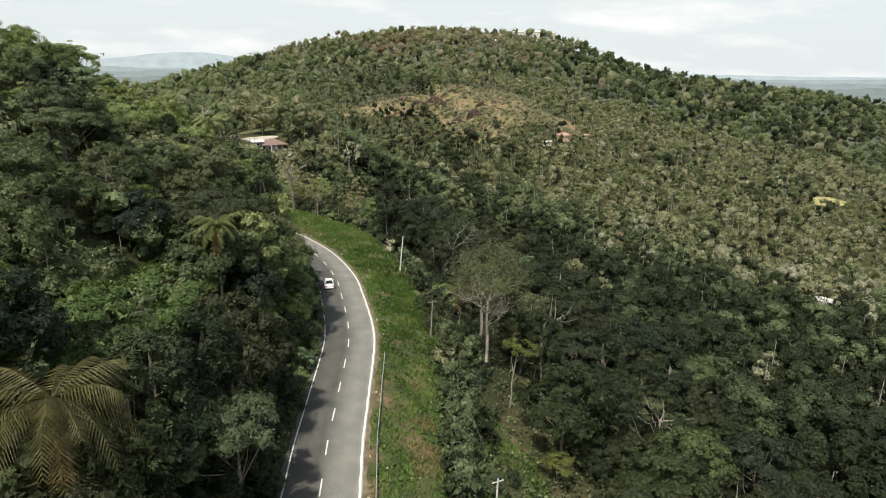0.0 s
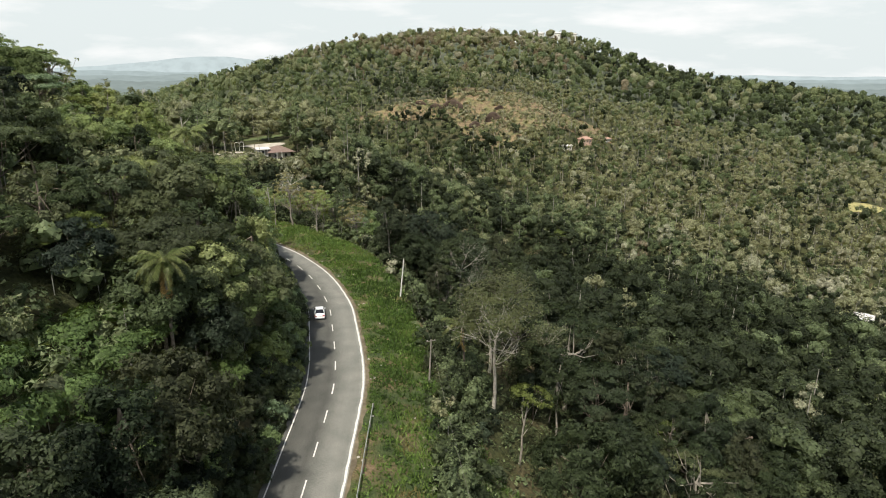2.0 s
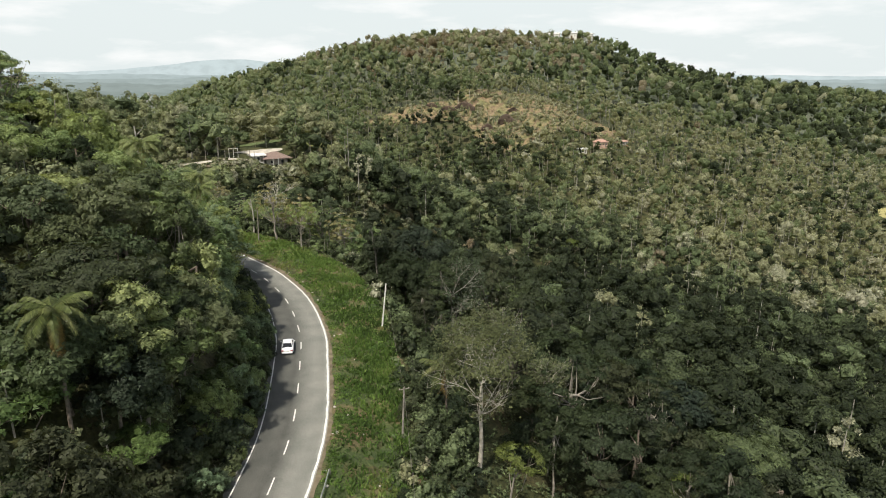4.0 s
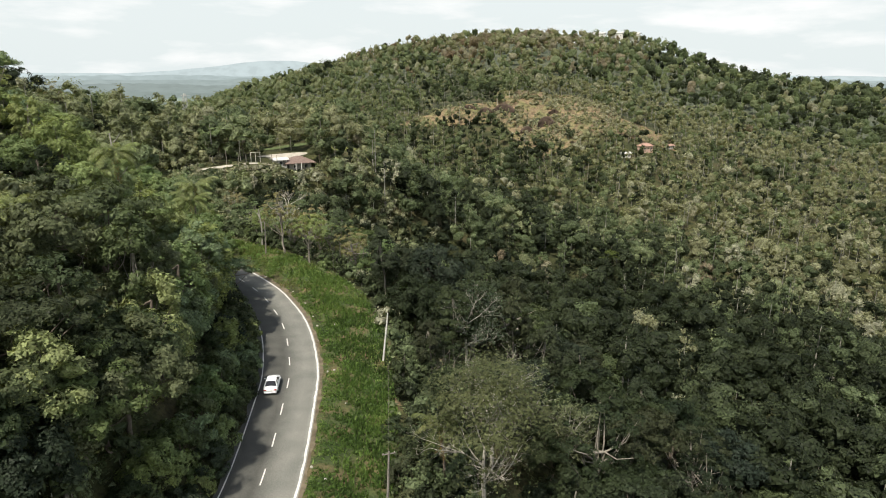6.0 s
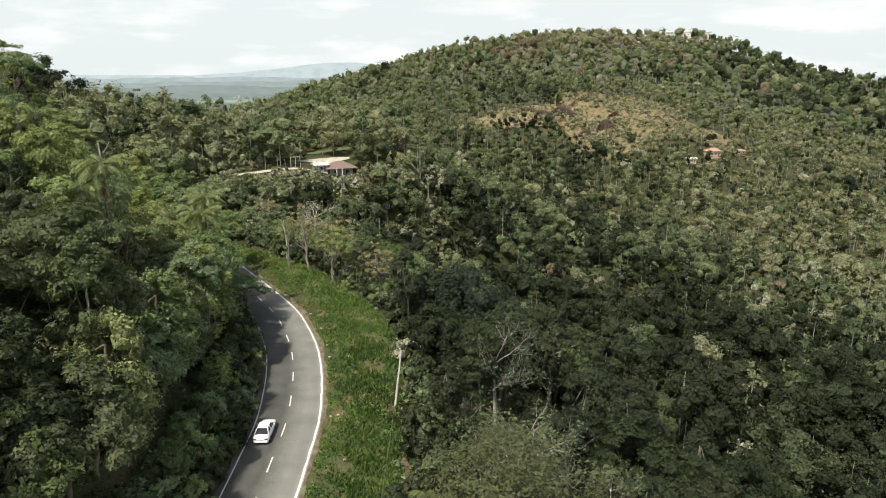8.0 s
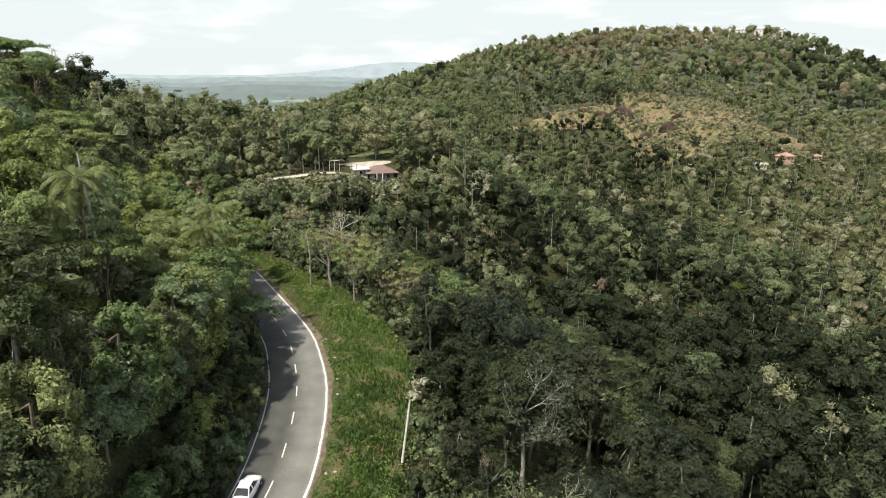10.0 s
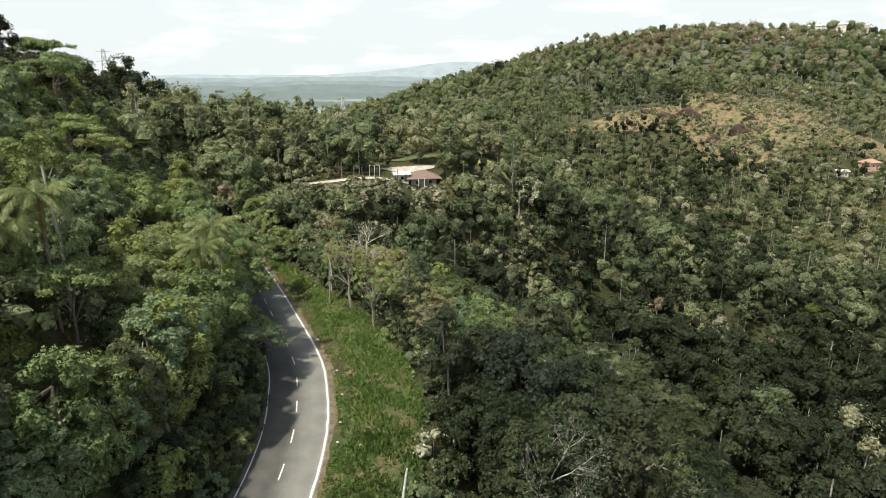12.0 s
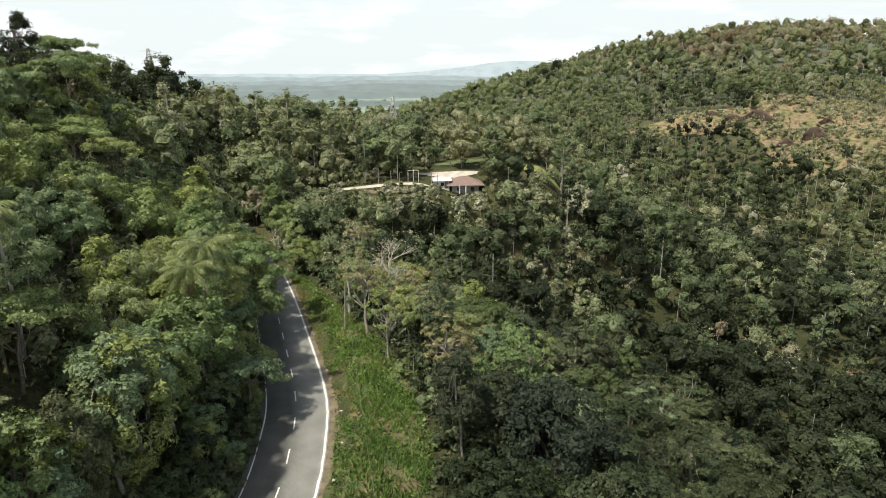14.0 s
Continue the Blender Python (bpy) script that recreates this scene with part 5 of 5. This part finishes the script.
M_STONE = plain("pale_stone", (0.42, 0.39, 0.34), 0.9, 0, 0.3, 4.0)


def stones():
    r = np.random.default_rng(31)
    for i in range(46):
        y = r.uniform(52, 188)
        s = 4.6 + r.random() ** 2 * 6.0
        c, rt = road_frame(np.array([y]))
        p = c[0] + rt[0] * s
        bm = bmesh.new()
        bmesh.ops.create_icosphere(bm, subdivisions=1, radius=0.5)
        for v in bm.verts:
            v.co *= r.uniform(0.65, 1.2)
        me = bpy.data.meshes.new("stone")
        bm.to_mesh(me)
        bm.free()
        me.materials.append(M_STONE)
        ob = tagged(new("stone", me), "small pale stone lying in the verge grass", "stone", "stones on the verge")
        k = r.uniform(0.16, 0.42)
        ob.matrix_basis = pose(float(p[0]), float(p[1]), float(ground(p[0], p[1])) + 0.12, 0, 0, r.uniform(0, 360)) @ Matrix.Diagonal((k * 1.3, k, k * 0.7, 1))


stones()

# ---- guard rail and poles ----
M_STEEL = plain("weathered_steel", (0.50, 0.50, 0.47), 0.5, 0.6, 0.25, 3.0)
M_CONCRETE = plain("pale_concrete", (0.55, 0.53, 0.48), 0.85, 0, 0.2, 3.0)
M_DARKWOOD = plain("grey_wood", (0.22, 0.20, 0.17), 0.9, 0, 0.3, 3.0)


def guard_rail():
    root = tagged(new("guard_rail"), "low pale steel guard rail on posts beside the verge", "guard rail")
    y = np.arange(20, 84.3, 0.8)
    c, rt = road_frame(y)
    p = c + rt * 5.35
    z = ground(p[:, 0], p[:, 1])
    bm = bmesh.new()
    pr = []
    for q, w, g in zip(p, rt, z):
        pr.append([bm.verts.new((q[0] + w[0] * a, q[1] + w[1] * a, g + b)) for a, b in ((-0.05, 0.40), (-0.09, 0.48), (-0.05, 0.56), (-0.09, 0.64), (-0.05, 0.72), (0.0, 0.72), (0.0, 0.40))])
    for a, b in zip(pr, pr[1:]):
        for i in range(7):
            bm.faces.new((a[i], a[(i + 1) % 7], b[(i + 1) % 7], b[i]))
    bmesh.ops.recalc_face_normals(bm, faces=bm.faces)
    part("rail", bm, M_STEEL, root)
    for i in range(0, len(y), 5):
        bm = bmesh.new()
        box(bm, p[i][0] + rt[i][0] * 0.06, p[i][1] + rt[i][1] * 0.06, z[i] + 0.28, 0.1, 0.1, 0.9, 0.01)
        part("post", bm, M_DARKWOOD, root)


guard_rail()


def pole(x, y, top, lean, arm=True, mat=M_CONCRETE, label="pale concrete power pole with a short cross-arm"):
    g = float(ground(x, y))
    root = tagged(new("power_pole"), label, "pole")
    root.matrix_basis = pose(x, y, g - 0.4)
    h = top - g + 0.4
    t = np.linspace(0, 1, 6)
    sp = np.column_stack([lean[0] * t, lean[1] * t, h * t])
    under(new("shaft", mesh_from("shaft", *tube(sp, 0.15 - 0.06 * t, 8), mat, True)), root)
    if arm:
        bm = bmesh.new()
        box(bm, lean[0] * 0.96, lean[1] * 0.96, h * 0.96, 1.3, 0.09, 0.1, 0.015)
        part("cross_arm", bm, mat, root)
        for a in (-0.55, 0.0, 0.55):
            v, f = tube([(lean[0] * 0.96 + a, lean[1] * 0.96, h * 0.96 + z) for z in (0.04, 0.1, 0.16, 0.2)], [0.03, 0.05, 0.05, 0.02], 6)
            under(new("insulator", mesh_from("insulator", v, f, M_STONE, True)), root)
    return np.array([x + lean[0] * 0.96, y + lean[1] * 0.96, g - 0.4 + h * 0.98])


tops = [pole(5.4, 50.0, 1.5, (0.2, 0.1)), pole(15.8, 88.0, 4.8, (0.3, 0.1), True, M_DARKWOOD, "grey wooden power pole at the verge's edge"),
        pole(22.0, 116.5, 7.0, (1.05, 0.8), False, label="pale leaning concrete power pole on the verge"), pole(9.5, 170.5, 9.0, (0.2, 0.3), False, M_DARKWOOD, "thin grey wooden pole among the roadside trees")]


def cable(a, b, sag):
    t = np.linspace(0, 1, 14)
    p = a[None] * (1 - t)[:, None] + b[None] * t[:, None]
    p[:, 2] -= sag * 4 * t * (1 - t)
    tagged(new("power_cable", mesh_from("power_cable", *tube(p, np.full(14, 0.012), 3), M_DARKWOOD)), "thin dark power cable slung between poles", "cable")


for a, b in zip(tops, tops[1:]):
    cable(a, b, 0.9)


# ---- bare ground ----
def patch(name, cx, cy, rx, ry, mat, label, lift, seed, wild=0.25, step=2.0, turn=0.0):
    """Ground of another kind: a sheet that lies on the land, with a ragged outline."""
    a = np.linspace(0, 2 * np.pi, 64, endpoint=False)
    edge = 1 + wild * (wav(np.cos(a) * 3, np.sin(a) * 3, 0.9, seed) + 0.5 * wav(np.cos(a) * 9, np.sin(a) * 9, 0.9, seed))
    rr = np.linspace(0, 1, max(6, int(max(rx, ry) / step)))
    c, s = math.cos(turn), math.sin(turn)
    u, w = rr[:, None] * edge[None] * np.cos(a)[None] * rx, rr[:, None] * edge[None] * np.sin(a)[None] * ry
    X, Y = cx + u * c - w * s, cy + u * s + w * c
    Z = ground(X, Y) + lift - 0.3 * lift * smooth(0.85, 1, rr)[:, None]
    k = 64
    i, j = np.meshgrid(np.arange(len(rr) - 1), np.arange(k), indexing="ij")
    f = np.stack([i * k + j, (i + 1) * k + j, (i + 1) * k + (j + 1) % k, i * k + (j + 1) % k], -1).reshape(-1, 4)
    return tagged(new(name, mesh_from(name, np.stack([X, Y, Z], -1).reshape(-1, 3), f, mat, True)), label, "ground", kind="structure")


def scar_material():
    m, nt, b = material("eroded_hillside", 0.95)
    low, _ = mix_noise(nt, b, [(0.080, 0.090, 0.040), (0.160, 0.155, 0.070), (0.215, 0.158, 0.095), (0.190, 0.172, 0.080), (0.095, 0.105, 0.046)], 0.07, (0.30, 0.72), 9, socket=None)
    fine, f = mix_noise(nt, b, [(0.45, 0.42, 0.4), (1, 1, 1), (1.25, 1.2, 1.1)], 0.35, (0.3, 0.7), 8, socket=None)
    nt.links.new(blend(nt, low, fine, 1.0, "MULTIPLY"), b.inputs["Base Color"])
    bump(nt, b, f, 1.0, 2.0)
    return m


M_SCAR = scar_material()
for i, (a, b, p, q, w2) in enumerate(SCAR):
    patch("bare_slope", a, b, p * 1.12, q * 1.12, M_SCAR, "bare eroded slope of ochre soil and dry grass", 0.8 + 0.2 * i, 2.0 + i, 0.3, 3.0, turn=w2)
M_FIELD = plain("dry_field", (0.34, 0.31, 0.13), 0.95, 0, 0.35, 0.4)
M_DUST = plain("pale_dusty_ground", (0.42, 0.385, 0.32), 0.95, 0, 0.2, 0.6)
patch("field", 426, 294, 17, 12, M_FIELD, "pale dry field in the woods", 0.6, 3.0)
patch("yard", 21.5, 269.0, 8.5, 3.0, M_DUST, "pale dusty yard round the house", 0.25, 4.0, 0.12)
patch("lane", 3.5, 254.0, 13.5, 1.7, M_DUST, "pale dirt lane leading to the house", 0.22, 5.0, 0.06, 1.5, turn=0.20)
patch("terrace", 46, 277, 9, 4.5, plain("sunny_grass", (0.20, 0.21, 0.07), 0.95, 0, 0.3, 0.8), "sunlit terrace of yellow grass", 0.3, 6.0, 0.15)
patch("garden", 26, 287, 11, 3.5, plain("garden_green", (0.09, 0.115, 0.045), 0.95, 0, 0.35, 0.8), "green garden bed above the yard", 0.3, 7.0, 0.15)
patch("grass_bank", -6.5, 213, 4.2, 6.5, plain("dry_bank_grass", (0.30, 0.24, 0.10), 0.95, 0, 0.35, 0.8), "bank of dry yellow-brown grass above the road", 0.35, 8.0, 0.2)
patch("soil_bank", 6, 247.5, 9, 2.2, M_SOIL, "reddish cut bank below the lane", 0.3, 9.0, 0.2, 1.5)


def cut_face(x, y, wide, high, turn, seed):
    """A steep hollow in the slope where the soil has slipped."""
    r = np.random.default_rng(seed)
    n, k = 14, 6
    u, w = np.linspace(-1, 1, n), np.linspace(0, 1, k)
    c, s = math.cos(turn), math.sin(turn)
    U, W = np.meshgrid(u, w)
    lx = U * wide / 2 + r.normal(size=U.shape) * 0.25
    ly = (1 - U * U) * wide * 0.22 - W * 0.8 + r.normal(size=U.shape) * 0.35
    X, Y = x + lx * c - ly * s, y + lx * s + ly * c
    Z = float(ground(x, y)) - 1.2 + W * (high + 1.2) * (0.55 + 0.45 * (1 - U * U)) + (U * wide * 0.5 * 0.02)
    i, j = np.meshgrid(np.arange(k - 1), np.arange(n - 1), indexing="ij")
    f = np.stack([i * n + j, i * n + j + 1, (i + 1) * n + j + 1, (i + 1) * n + j], -1).reshape(-1, 4)
    back = np.stack([X, Y, Z], -1)
    lip = back[-1] + np.array([-s * 4.0, c * 4.0, -0.6])
    v = np.concatenate([back.reshape(-1, 3), lip])
    o, e = (k - 1) * n, k * n
    f = np.concatenate([f, np.array([(o + q, o + q + 1, e + q + 1, e + q) for q in range(n - 1)])])
    tagged(new("eroded_face", mesh_from("eroded_face", v, f, M_CUT, True)), "dark red-brown eroded soil face on the bare slope", "soil bank")


M_CUT = plain("damp_red_soil", (0.085, 0.062, 0.046), 0.95, 0, 0.5, 0.5)
for x, y, wide, high, turn in ((237, 486, 13, 9.0, -0.4), (223, 490, 10, 6.5, -0.3), (214, 516, 17, 8.5, -0.3), (199, 517, 12, 6.0, -0.2), (252, 503, 9, 5.0, -0.5), (188, 526, 11, 5.0, -0.2)):
    cut_face(x, y, wide, high, turn, int(x))


def sparse_bushes():
    r = np.random.default_rng(41)
    n = 5200
    X, Y = r.uniform(135, 320, n), r.uniform(420, 560, n)
    ok = clearing(X, Y) & (wav(X, Y, 11, 1.0) + r.normal(size=n) * 0.35 > -0.3)
    woods("scattered_bushes", X[ok], Y[ok], r, 12, 0.7, 0.8, 5.0, 0.5, 2.2, "scattered bushes and small trees on the bare slope", M_LEAF_DISTANT, 0.32, lob=3, mass=M_CLUMP_DISTANT)


sparse_bushes()

# ---- buildings ----
M_WALL = plain("white_wall", (0.66, 0.64, 0.58), 0.85, 0, 0.12, 1.5)
M_ROOF = plain("brown_tiles", (0.20, 0.145, 0.12), 0.85, 0, 0.3, 3.0)
M_REDROOF = plain("orange_red_tiles", (0.40, 0.25, 0.19), 0.85, 0, 0.25, 1.5)
M_SHEET = plain("pale_roof_sheets", (0.62, 0.60, 0.56), 0.6, 0, 0.15, 2.0)
M_PANE = plain("dark_window", (0.03, 0.035, 0.04), 0.15, 0, 0.1, 1.0, 0.5)


def house(x, y, z, sx, sy, h, rise_, turn, wall, roof, label, windows=2, hip=True, eave=0.7):
    root = tagged(new("house"), label, "house")
    root.matrix_basis = pose(x, y, z, 0, 0, turn)
    bm = bmesh.new()
    box(bm, 0, 0, h / 2 - 0.6, sx, sy, h + 1.2, 0.04)
    part("wall", bm, wall, root)
    bm = bmesh.new()
    ex, ey, e = sx / 2 + eave, sy / 2 + eave, h - 0.05
    ridge_x = max(sx / 2 - (sy / 2 if hip else -0.7), 0.3)
    lo = [bm.verts.new(q) for q in ((-ex, -ey, e), (ex, -ey, e), (ex, ey, e), (-ex, ey, e))]
    up = [bm.verts.new(q) for q in ((-ridge_x, 0, e + rise_), (ridge_x, 0, e + rise_))]
    bm.faces.new((lo[0], lo[1], up[1], up[0]))
    bm.faces.new((lo[2], lo[3], up[0], up[1]))
    bm.faces.new((lo[1], lo[2], up[1]))
    bm.faces.new((lo[3], lo[0], up[0]))
    g = bmesh.ops.extrude_face_region(bm, geom=bm.faces[:])
    for v in g["geom"]:
        if isinstance(v, bmesh.types.BMVert):
            v.co.z += 0.16
    bmesh.ops.recalc_face_normals(bm, faces=bm.faces)
    part("roof", bm, roof, root)
    for i in range(windows):
        bm = bmesh.new()
        wx = (i + 0.5) / windows * sx - sx / 2
        box(bm, wx, -sy / 2 - 0.01, h * 0.55, 1.1, 0.08, 1.2, 0.02)
        w = part("window", bm, M_WALL, root)
        bm = bmesh.new()
        box(bm, wx, -sy / 2 - 0.05, h * 0.55, 0.9, 0.05, 1.0)
        part("pane", bm, M_PANE, w)
    bm = bmesh.new()
    box(bm, sx * 0.28, -sy / 2 - 0.02, 1.0, 0.95, 0.08, 2.0, 0.02)
    part("door", bm, M_DARKWOOD, root)
    return root


zh = float(ground(26.0, 261)) - 0.2
# the shade under the wide eaves is put into the wall colour
hs = house(26.0, 262.0, zh, 7.6, 6.0, 2.5, 2.0, 8, plain("weathered_wall", (0.36, 0.33, 0.29), 0.85, 0, 0.2, 1.5), M_ROOF, "small house with grey walls and a wide brown tiled hip roof", eave=1.5)
for dx in (-1.2, 0.6):
    v, f = tube([(26.0 + dx, 257.2, zh - 1.6), (26.0 + dx, 257.2, zh + 2.7)], [0.14, 0.14], 8)
    under(new("porch_post", mesh_from("porch_post", v, f, M_WALL, True)), hs).matrix_parent_inverse = hs.matrix_basis.inverted()
house(19.6, 260.0, float(ground(19.6, 260)) - 0.2, 4.0, 3.6, 2.2, 0.6, 12, M_WALL, M_SHEET, "low white outbuilding with a pale sheet roof", 1, False)
house(281, 420, float(ground(281, 420)), 9, 6, 3.6, 2.0, 10, plain("pink_wall", (0.62, 0.42, 0.32), 0.85), M_REDROOF, "pink house with an orange-red tiled roof", 3)
house(262, 415, float(ground(262, 415)), 6, 4, 2.6, 0.8, -6, M_WALL, M_SHEET, "small white shed on the hillside", 1, False)
house(307, 427, float(ground(307, 427)), 7, 4, 2.6, 0.9, 4, M_WALL, M_REDROOF, "small white hillside house", 2)
house(233, 164, float(ground(233, 164)), 8, 6, 4.5, 1.5, 30, M_WALL, M_SHEET, "white house among the valley trees", 2)
for hx, hy in ((452, 770), (470, 758), (487, 748)):
    house(hx, hy, float(ground(hx, hy)) + 4, 14, 7, 7, 1.5, -40, M_WALL, M_SHEET, "pale building among trees on the hill top", 3, False)


def yard_frame(x, y, turn):
    root = tagged(new("gate_frame"), "white painted metal gate frame beside the lane", "gate")
    g = float(ground(x, y))
    root.matrix_basis = pose(x, y, g - 0.2, 0, 0, turn)
    for a, b in (((-1.5, 0, 0), (-1.5, 0, 3.4)), ((1.5, 0, 0), (1.5, 0, 3.4)), ((-1.5, 0, 3.4), (1.5, 0, 3.4)), ((0, 0, 0), (0, 0, 3.4))):
        v, f = tube([a, b], [0.07, 0.07], 6)
        under(new("bar", mesh_from("bar", v, f, M_WALL, True)), root)


yard_frame(11.8, 259.0, 5)
for x, y, h in ((6.3, 252.5, 5.0), (8.6, 252.8, 4.2), (17.0, 257.5, 4.0), (18.6, 257.8, 4.0), (2.5, 255.5, 5.5)):
    g = float(ground(x, y))
    r0 = tagged(new("wooden_post"), "dark wooden post by the lane", "post", "posts by the lane")
    r0.matrix_basis = pose(x, y, g - 0.4)
    under(new("shaft", mesh_from("shaft", *tube([(0, 0, 0), (0.05, 0, h * 0.5), (0, 0, h)], [0.12, 0.11, 0.09], 6), M_DARKWOOD, True)), r0)


# ---- lattice pylons ----
def pylon(x, y, top, base_w, label):
    g = float(ground(x, y)) - 0.5
    h = top - g
    root = tagged(new("pylon"), label, "pylon")
    root.matrix_basis = pose(x, y, g, 0, 0, 20)
    k = 9
    zs = h * (1 - (1 - np.linspace(0, 1, k)) ** 1.25)
    w = base_w / 2 * (1 - 0.86 * np.linspace(0, 1, k))
    cor = ((-1, -1), (1, -1), (1, 1), (-1, 1))
    rad = max(0.09, h * 0.004)
    for a, b in cor:
        v, f = tube([(a * w[i], b * w[i], zs[i]) for i in range(k)], np.full(k, rad), 4)
        under(new("leg", mesh_from("leg", v, f, M_STEEL)), root)
    out = []
    for i in range(k - 1):
        for q in range(4):
            a, b = cor[q], cor[(q + 1) % 4]
            out.append(tube([(a[0] * w[i], a[1] * w[i], zs[i]), (b[0] * w[i + 1], b[1] * w[i + 1], zs[i + 1])], [rad * 0.6] * 2, 3))
            out.append(tube([(b[0] * w[i], b[1] * w[i], zs[i]), (a[0] * w[i + 1], a[1] * w[i + 1], zs[i + 1])], [rad * 0.6] * 2, 3))
    v, f = join_parts(out)
    under(new("bracing", mesh_from("bracing", v, f, M_STEEL)), root)
    for q in (0.72, 0.84, 0.96):
        v, f = tube([(-h * 0.10, 0, h * q), (0, 0, h * q + h * 0.012), (h * 0.10, 0, h * q)], [rad * 0.5, rad * 1.2, rad * 0.5], 4)
        under(new("cross_arm", mesh_from("cross_arm", v, f, M_STEEL)), root)


pylon(-87.3, 313.5, 47.7, 4.5, "grey steel lattice pylon behind the hill trees")
pylon(-21, 479, 25, 7, "pale steel lattice pylon in the valley beyond")


# tall trees on the crest of the near hill
for x, y, k, sc in ((-38, 169, "round", 0.85), (-43, 176, "clad", 0.8), (-36, 163, "tall", 0.75), (-41, 190, "spreading", 1.05), (-48, 200, "round", 1.1), (-52, 231, "shade_dark clad", 1.2), (-47, 222, "round", 1.0), (-40, 214, "clad", 0.9)):
    M = MASTERS[k]
    put(M[int(abs(x)) % len(M)], x, y, sc, x * 17, 0.3, 1)


def bank_shrubs():
    """Scrub on the slope between the road and the lane."""
    r = np.random.default_rng(53)
    n = 700
    X, Y = r.uniform(-14, 62, n), r.uniform(198, 258, n)
    ok = ~clearing(X, Y) & (np.hypot(X + 6.5, Y - 213) > 6)
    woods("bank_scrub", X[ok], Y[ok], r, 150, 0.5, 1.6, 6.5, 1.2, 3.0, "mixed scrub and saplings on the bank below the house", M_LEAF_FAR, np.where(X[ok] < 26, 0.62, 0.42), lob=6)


bank_shrubs()


def snag(x, y, top, label):
    g = float(ground(x, y))
    root = tagged(new("dead_trunk"), label, "tree")
    root.matrix_basis = pose(x, y, g - 0.3)
    h = top - g
    t = np.linspace(0, 1, 7)
    under(new("trunk", mesh_from("trunk", *tube(np.column_stack([0.25 * np.sin(t * 4), 0.2 * np.cos(t * 3), h * t]), 0.22 * (1 - 0.6 * t), 7), M_TRUNK, True)), root)
    for i in range(4):
        a = i * 1.9
        z = h * (0.62 + 0.1 * i)
        v, f = tube([(0.1, 0.1, z), (0.9 * math.cos(a), 0.9 * math.sin(a), z + 0.7), (1.5 * math.cos(a), 1.5 * math.sin(a), z + 1.5)], [0.08, 0.05, 0.02], 5)
        under(new("branch", mesh_from("branch", v, f, M_TRUNK, True)), root)


snag(-50, 210, 42.5, "pale dead trunk standing above the hill trees")
snag(-10.5, 131, 31.5, "pale dead palm trunk standing above the trees")
snag(9.0, 176, 11.0, "thin pale dead trunk by the roadside")
# remove the tree patterns that were copied
for M in MASTERS.values():
    for o in M:
        for k in list(o.children_recursive) + [o]:
            bpy.data.objects.remove(k)
